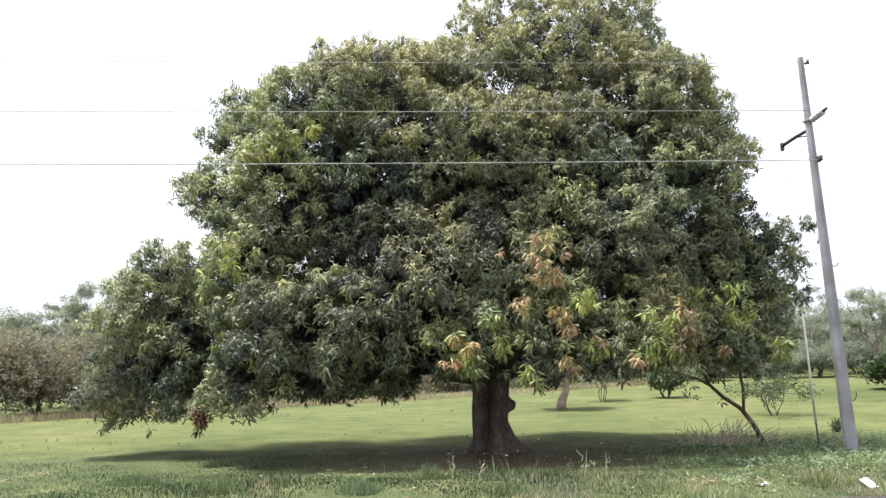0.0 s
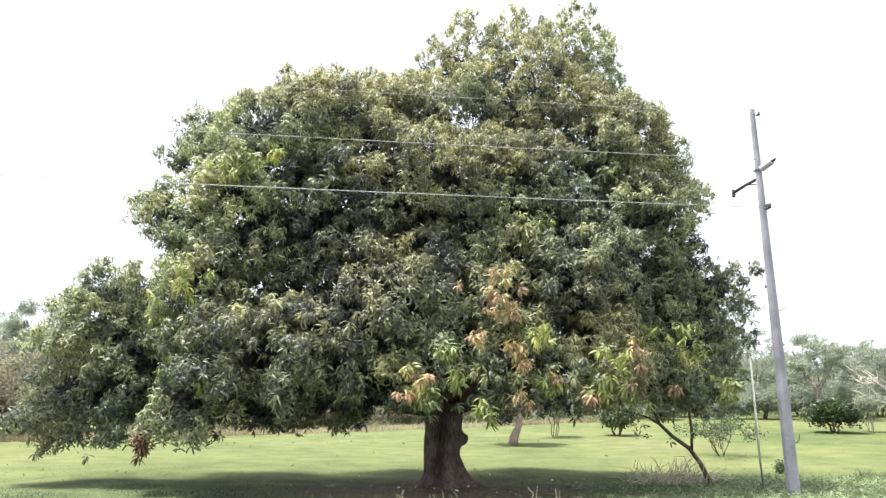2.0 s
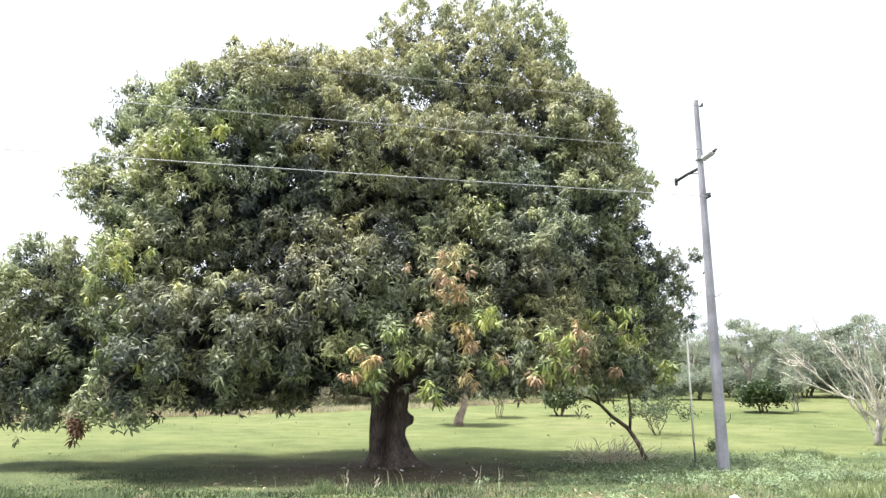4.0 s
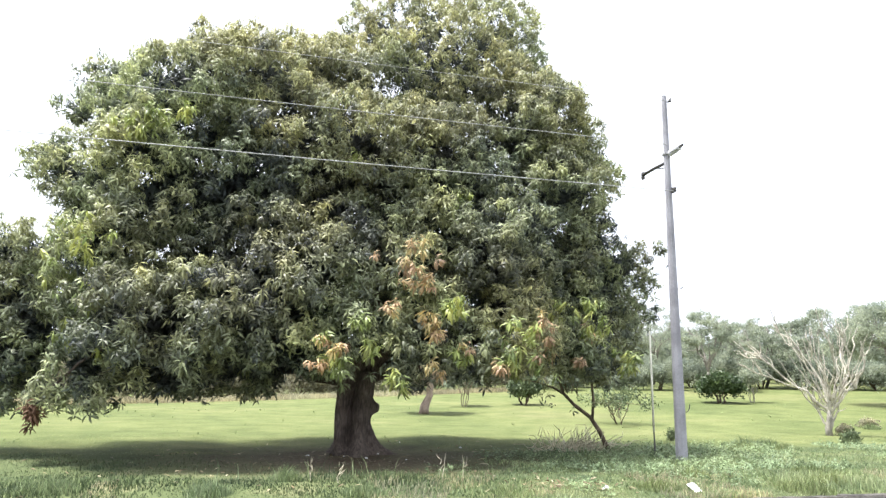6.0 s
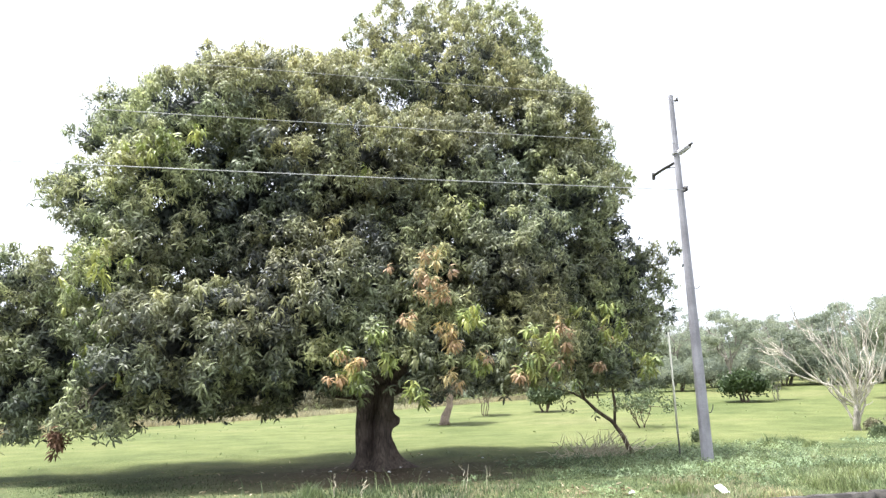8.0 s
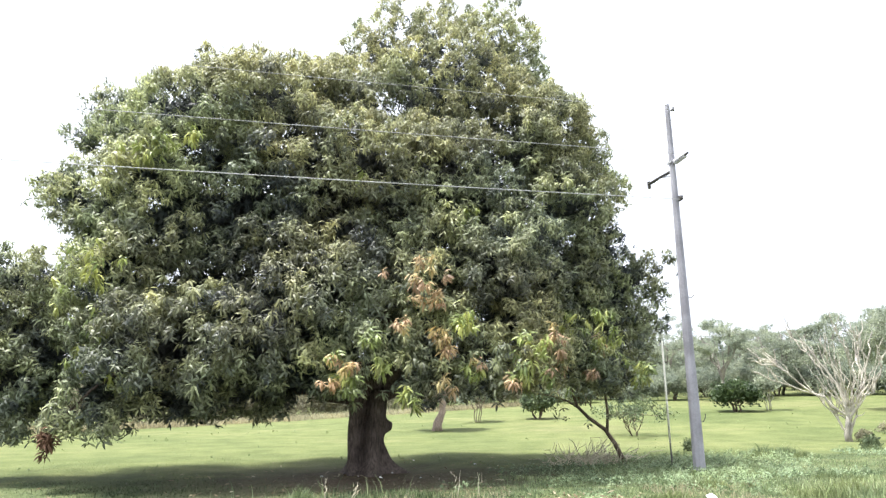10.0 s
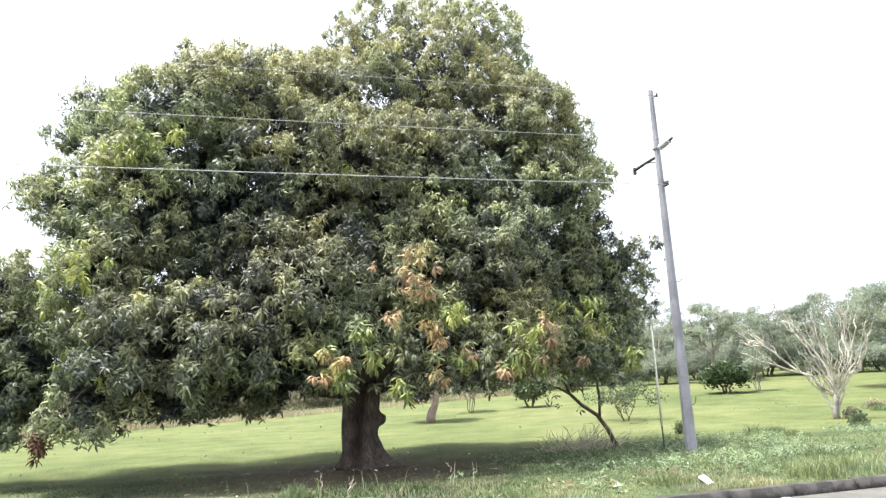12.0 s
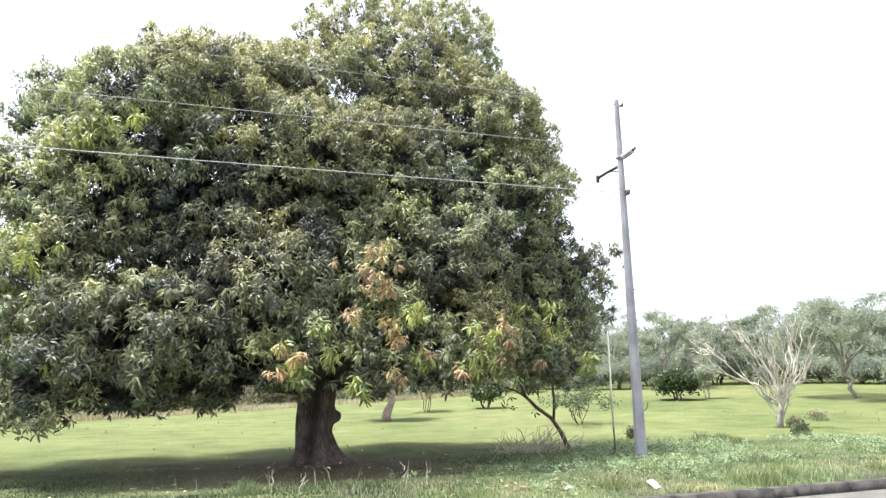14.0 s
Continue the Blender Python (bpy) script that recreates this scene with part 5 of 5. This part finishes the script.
for i, (tx, ty, tr, th) in enumerate(((7.35, 8.05, 0.42, 0.26), (9.9, 8.25, 0.35, 0.22), (8.3, 8.6, 0.3, 0.2), (10.9, 8.1, 0.3, 0.18), (6.4, 9.3, 0.3, 0.2), (12.4, 8.4, 0.4, 0.22), (3.1, 8.3, 0.3, 0.2), (1.2, 8.4, 0.28, 0.22),
                                     (-0.6, 8.6, 0.3, 0.24), (-2.4, 8.9, 0.35, 0.25), (11.2, 14.0, 0.5, 0.24), (12.2, 13.9, 0.4, 0.2), (0.3, 9.6, 0.22, 0.26), (-3.8, 9.8, 0.35, 0.22), (11.5, 14.4, 0.42, 0.36), (12.3, 14.6, 0.3, 0.3), (15.4, 15.1, 0.25, 0.32), (20.2, 18.9, 0.3, 0.3), (13.8, 9.4, 0.4, 0.24), (5.2, 8.4, 0.3, 0.2), (9.0, 9.6, 0.4, 0.2), (15.8, 10.2, 0.5, 0.24))):
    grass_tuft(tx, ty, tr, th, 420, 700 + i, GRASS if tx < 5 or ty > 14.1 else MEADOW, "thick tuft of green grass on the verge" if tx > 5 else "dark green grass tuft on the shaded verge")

for dx, dy, tr in ((0.0, 0.0, 0.2), (0.22, 0.08, 0.16), (-0.2, 0.1, 0.12)):
    grass_tuft(3.32 + dx, 8.24 + dy, tr, 0.09, 260, 760 + int(tr * 100), DRY_GRASS, "flattened patch of pale dry straw on the verge")

# dry straw among the grass by the kerb
x, y = r_.uniform(-2, 18, 16000), 7.7 + 1.9 * r_.random(16000) ** 1.6
keep = (y > kerb_line(x) + 0.03) & (field(x, y, 1.3) + 0.5 * field(x, y, 3.1) > 0.6)
x, y = x[keep], y[keep]
ob = link_mesh("straw_grass", blade_mesh("straw_grass", np.stack([x, y, rise(x, y) - 0.01], 1), r_.uniform(0.03, 0.11, len(x)), r_.uniform(0.008, 0.016, len(x)), np.clip(r_.normal(0.6, 0.3, len(x)), 0, 1), r_), DRY_GRASS, None)
tagged(ob, "dry pale straw among the grass beside the kerb", "grass", kind="stuff")

# thin seeding stalks over the shaded verge
x, y = r_.normal(0.9, 1.3, 36), r_.uniform(9.1, 10.4, 36)
ob = link_mesh("grass_stalks", blade_mesh("grass_stalks", np.stack([x, y, rise(x, y) - 0.01], 1), r_.uniform(0.14, 0.40, 36), r_.uniform(0.006, 0.011, 36), np.clip(r_.normal(0.65, 0.2, 36), 0, 1), r_), GRASS, None)
tagged(ob, "thin pale grass stalks standing over the verge", "grass", kind="stuff")

# tall dry grass along the foot of the hedge
az, d = r_.uniform(-37, 22, 34000), r_.random(34000)
d = 28.6 + (az + 35) * 0.38 + d * 4.5
x, y = d * np.sin(np.radians(az)), d * np.cos(np.radians(az))
ob = link_mesh("dry_grass", blade_mesh("dry_grass", np.stack([x, y, rise(x, y) - 0.02], 1), r_.uniform(0.06, 0.4, len(x)), r_.uniform(0.015, 0.035, len(x)), np.clip(0.5 + 0.4 * field(x, y, 0.6) + r_.normal(0, 0.2, len(x)), 0, 1), r_), DRY_GRASS, None)
tagged(ob, "tall pale brown dry grass along the hedge", "grass", kind="stuff")

# broad-leaved weeds round the pole's foot
n = 15000
x, y = r_.uniform(-8, 20, n), 7.9 + 6.6 * r_.random(n)
keep = (field(x, y, 1.6) + 0.6 * (np.abs(y - 11.7) < 1.6) * (x > 2.5) > 0.05 + 1.2 * (x < 4.0)) & (np.hypot((x - 1.4) * 0.8, y - 12.5) > 1.9 + r_.random(len(x)))
x, y = x[keep], y[keep]
n = len(x)
pos = np.stack([x, y, rise(x, y) + r_.uniform(0.01, 0.14, n)], 1)
fr = frames_along(pos, np.stack([r_.normal(0, 0.4, n), r_.normal(0, 0.4, n), np.ones(n)], 1), r_, r_.uniform(0.5, 1.1, n))
# weeds below x 5 get a lower tone, standing in for the crown's shadow
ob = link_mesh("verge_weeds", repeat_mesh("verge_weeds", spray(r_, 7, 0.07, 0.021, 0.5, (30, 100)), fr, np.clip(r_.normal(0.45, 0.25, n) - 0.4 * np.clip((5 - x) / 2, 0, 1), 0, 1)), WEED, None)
tagged(ob, "low grey-green broad-leaved weeds on the verge", "weeds", kind="stuff")

# darker tufts dotted over the meadow
n = 420
x, y = scatter(n, -16, 28, 15.5, 40, r_, 1.3)
keep = field(x, y, 0.8) > 0.1
x, y = x[keep], y[keep]
n = len(x)
fr = frames_along(np.stack([x, y, rise(x, y) + 0.02], 1), np.stack([r_.normal(0, 0.3, n), r_.normal(0, 0.3, n), np.ones(n)], 1), r_, r_.uniform(0.3, 0.75, n))
ob = link_mesh("meadow_tufts", repeat_mesh("meadow_tufts", spray(r_, 9, 0.13, 0.03, 0.5, (20, 90)), fr, np.clip(r_.normal(0.2, 0.2, n), 0, 1)), MEADOW, None)
tagged(ob, "small darker green tufts scattered over the meadow", "grass", kind="stuff")

# fallen leaves under the crown
n = 560
x, y = r_.normal(1.6, 2.6, n), r_.normal(12.0, 1.7, n)
x[:130], y[:130] = r_.normal(4.0, 0.55, 130), r_.normal(8.75, 0.3, 130)
pos = np.stack([x, y, rise(x, y) + 0.015], 1)
fr = frames_along(pos, np.stack([r_.normal(0, 0.25, n), r_.normal(0, 0.25, n), np.ones(n)], 1), r_, r_.uniform(0.35, 0.8, n))
leaf1 = (np.array([(-0.09, 0, 0), (-0.03, -0.024, 0.008), (0.04, -0.02, 0.012), (0.10, 0, 0), (0.04, 0.02, 0.016), (-0.03, 0.024, 0.012)]), [(0, 1, 5), (1, 2, 4, 5), (2, 3, 4)])
ob = link_mesh("fallen_leaves", repeat_mesh("fallen_leaves", leaf1, fr, np.clip(r_.normal(0.3, 0.3, n), 0, 1)), FALLEN, None)
tagged(ob, "scattered dry brown mango leaves on bare soil", "leaves", kind="stuff")

# ---- kerb, stone by stone ----
kerb = thing("kerb", (0, 7.55 - 0.25, 0), "dark mossy concrete kerb with pale worn patches", "kerb", kind="structure", turn=2.4)
for i in range(46):
    r2 = np.random.default_rng(600 + i)
    if i < 4:
        bm = bmesh.new()
        box(bm, (0.985, 0.17, 0.24), (0, 0, 0.008), None, 0.014)
        bmesh.ops.subdivide_edges(bm, edges=[e for e in bm.edges if abs(e.verts[0].co.x - e.verts[1].co.x) > 0.5], cuts=7)
        for v in bm.verts:
            v.co += Vector((0, 1, 1)) * 0.010 * noise.noise(v.co * 6 + Vector((i * 3.7, 0, 0)))
        ob = part("kerb_stone", bm, KERB, kerb, "", True)
        if i == 0:
            STONES = []
        STONES.append(ob.data)
    else:
        ob = new("kerb_stone", STONES[i % 4])
        ob.parent = kerb
    ob.matrix_local = pose(-15 + i, r2.normal(0, 0.004), r2.normal(0, 0.003), r2.normal(0, 0.5), r2.normal(0, 0.3), r2.normal(0, 0.25))
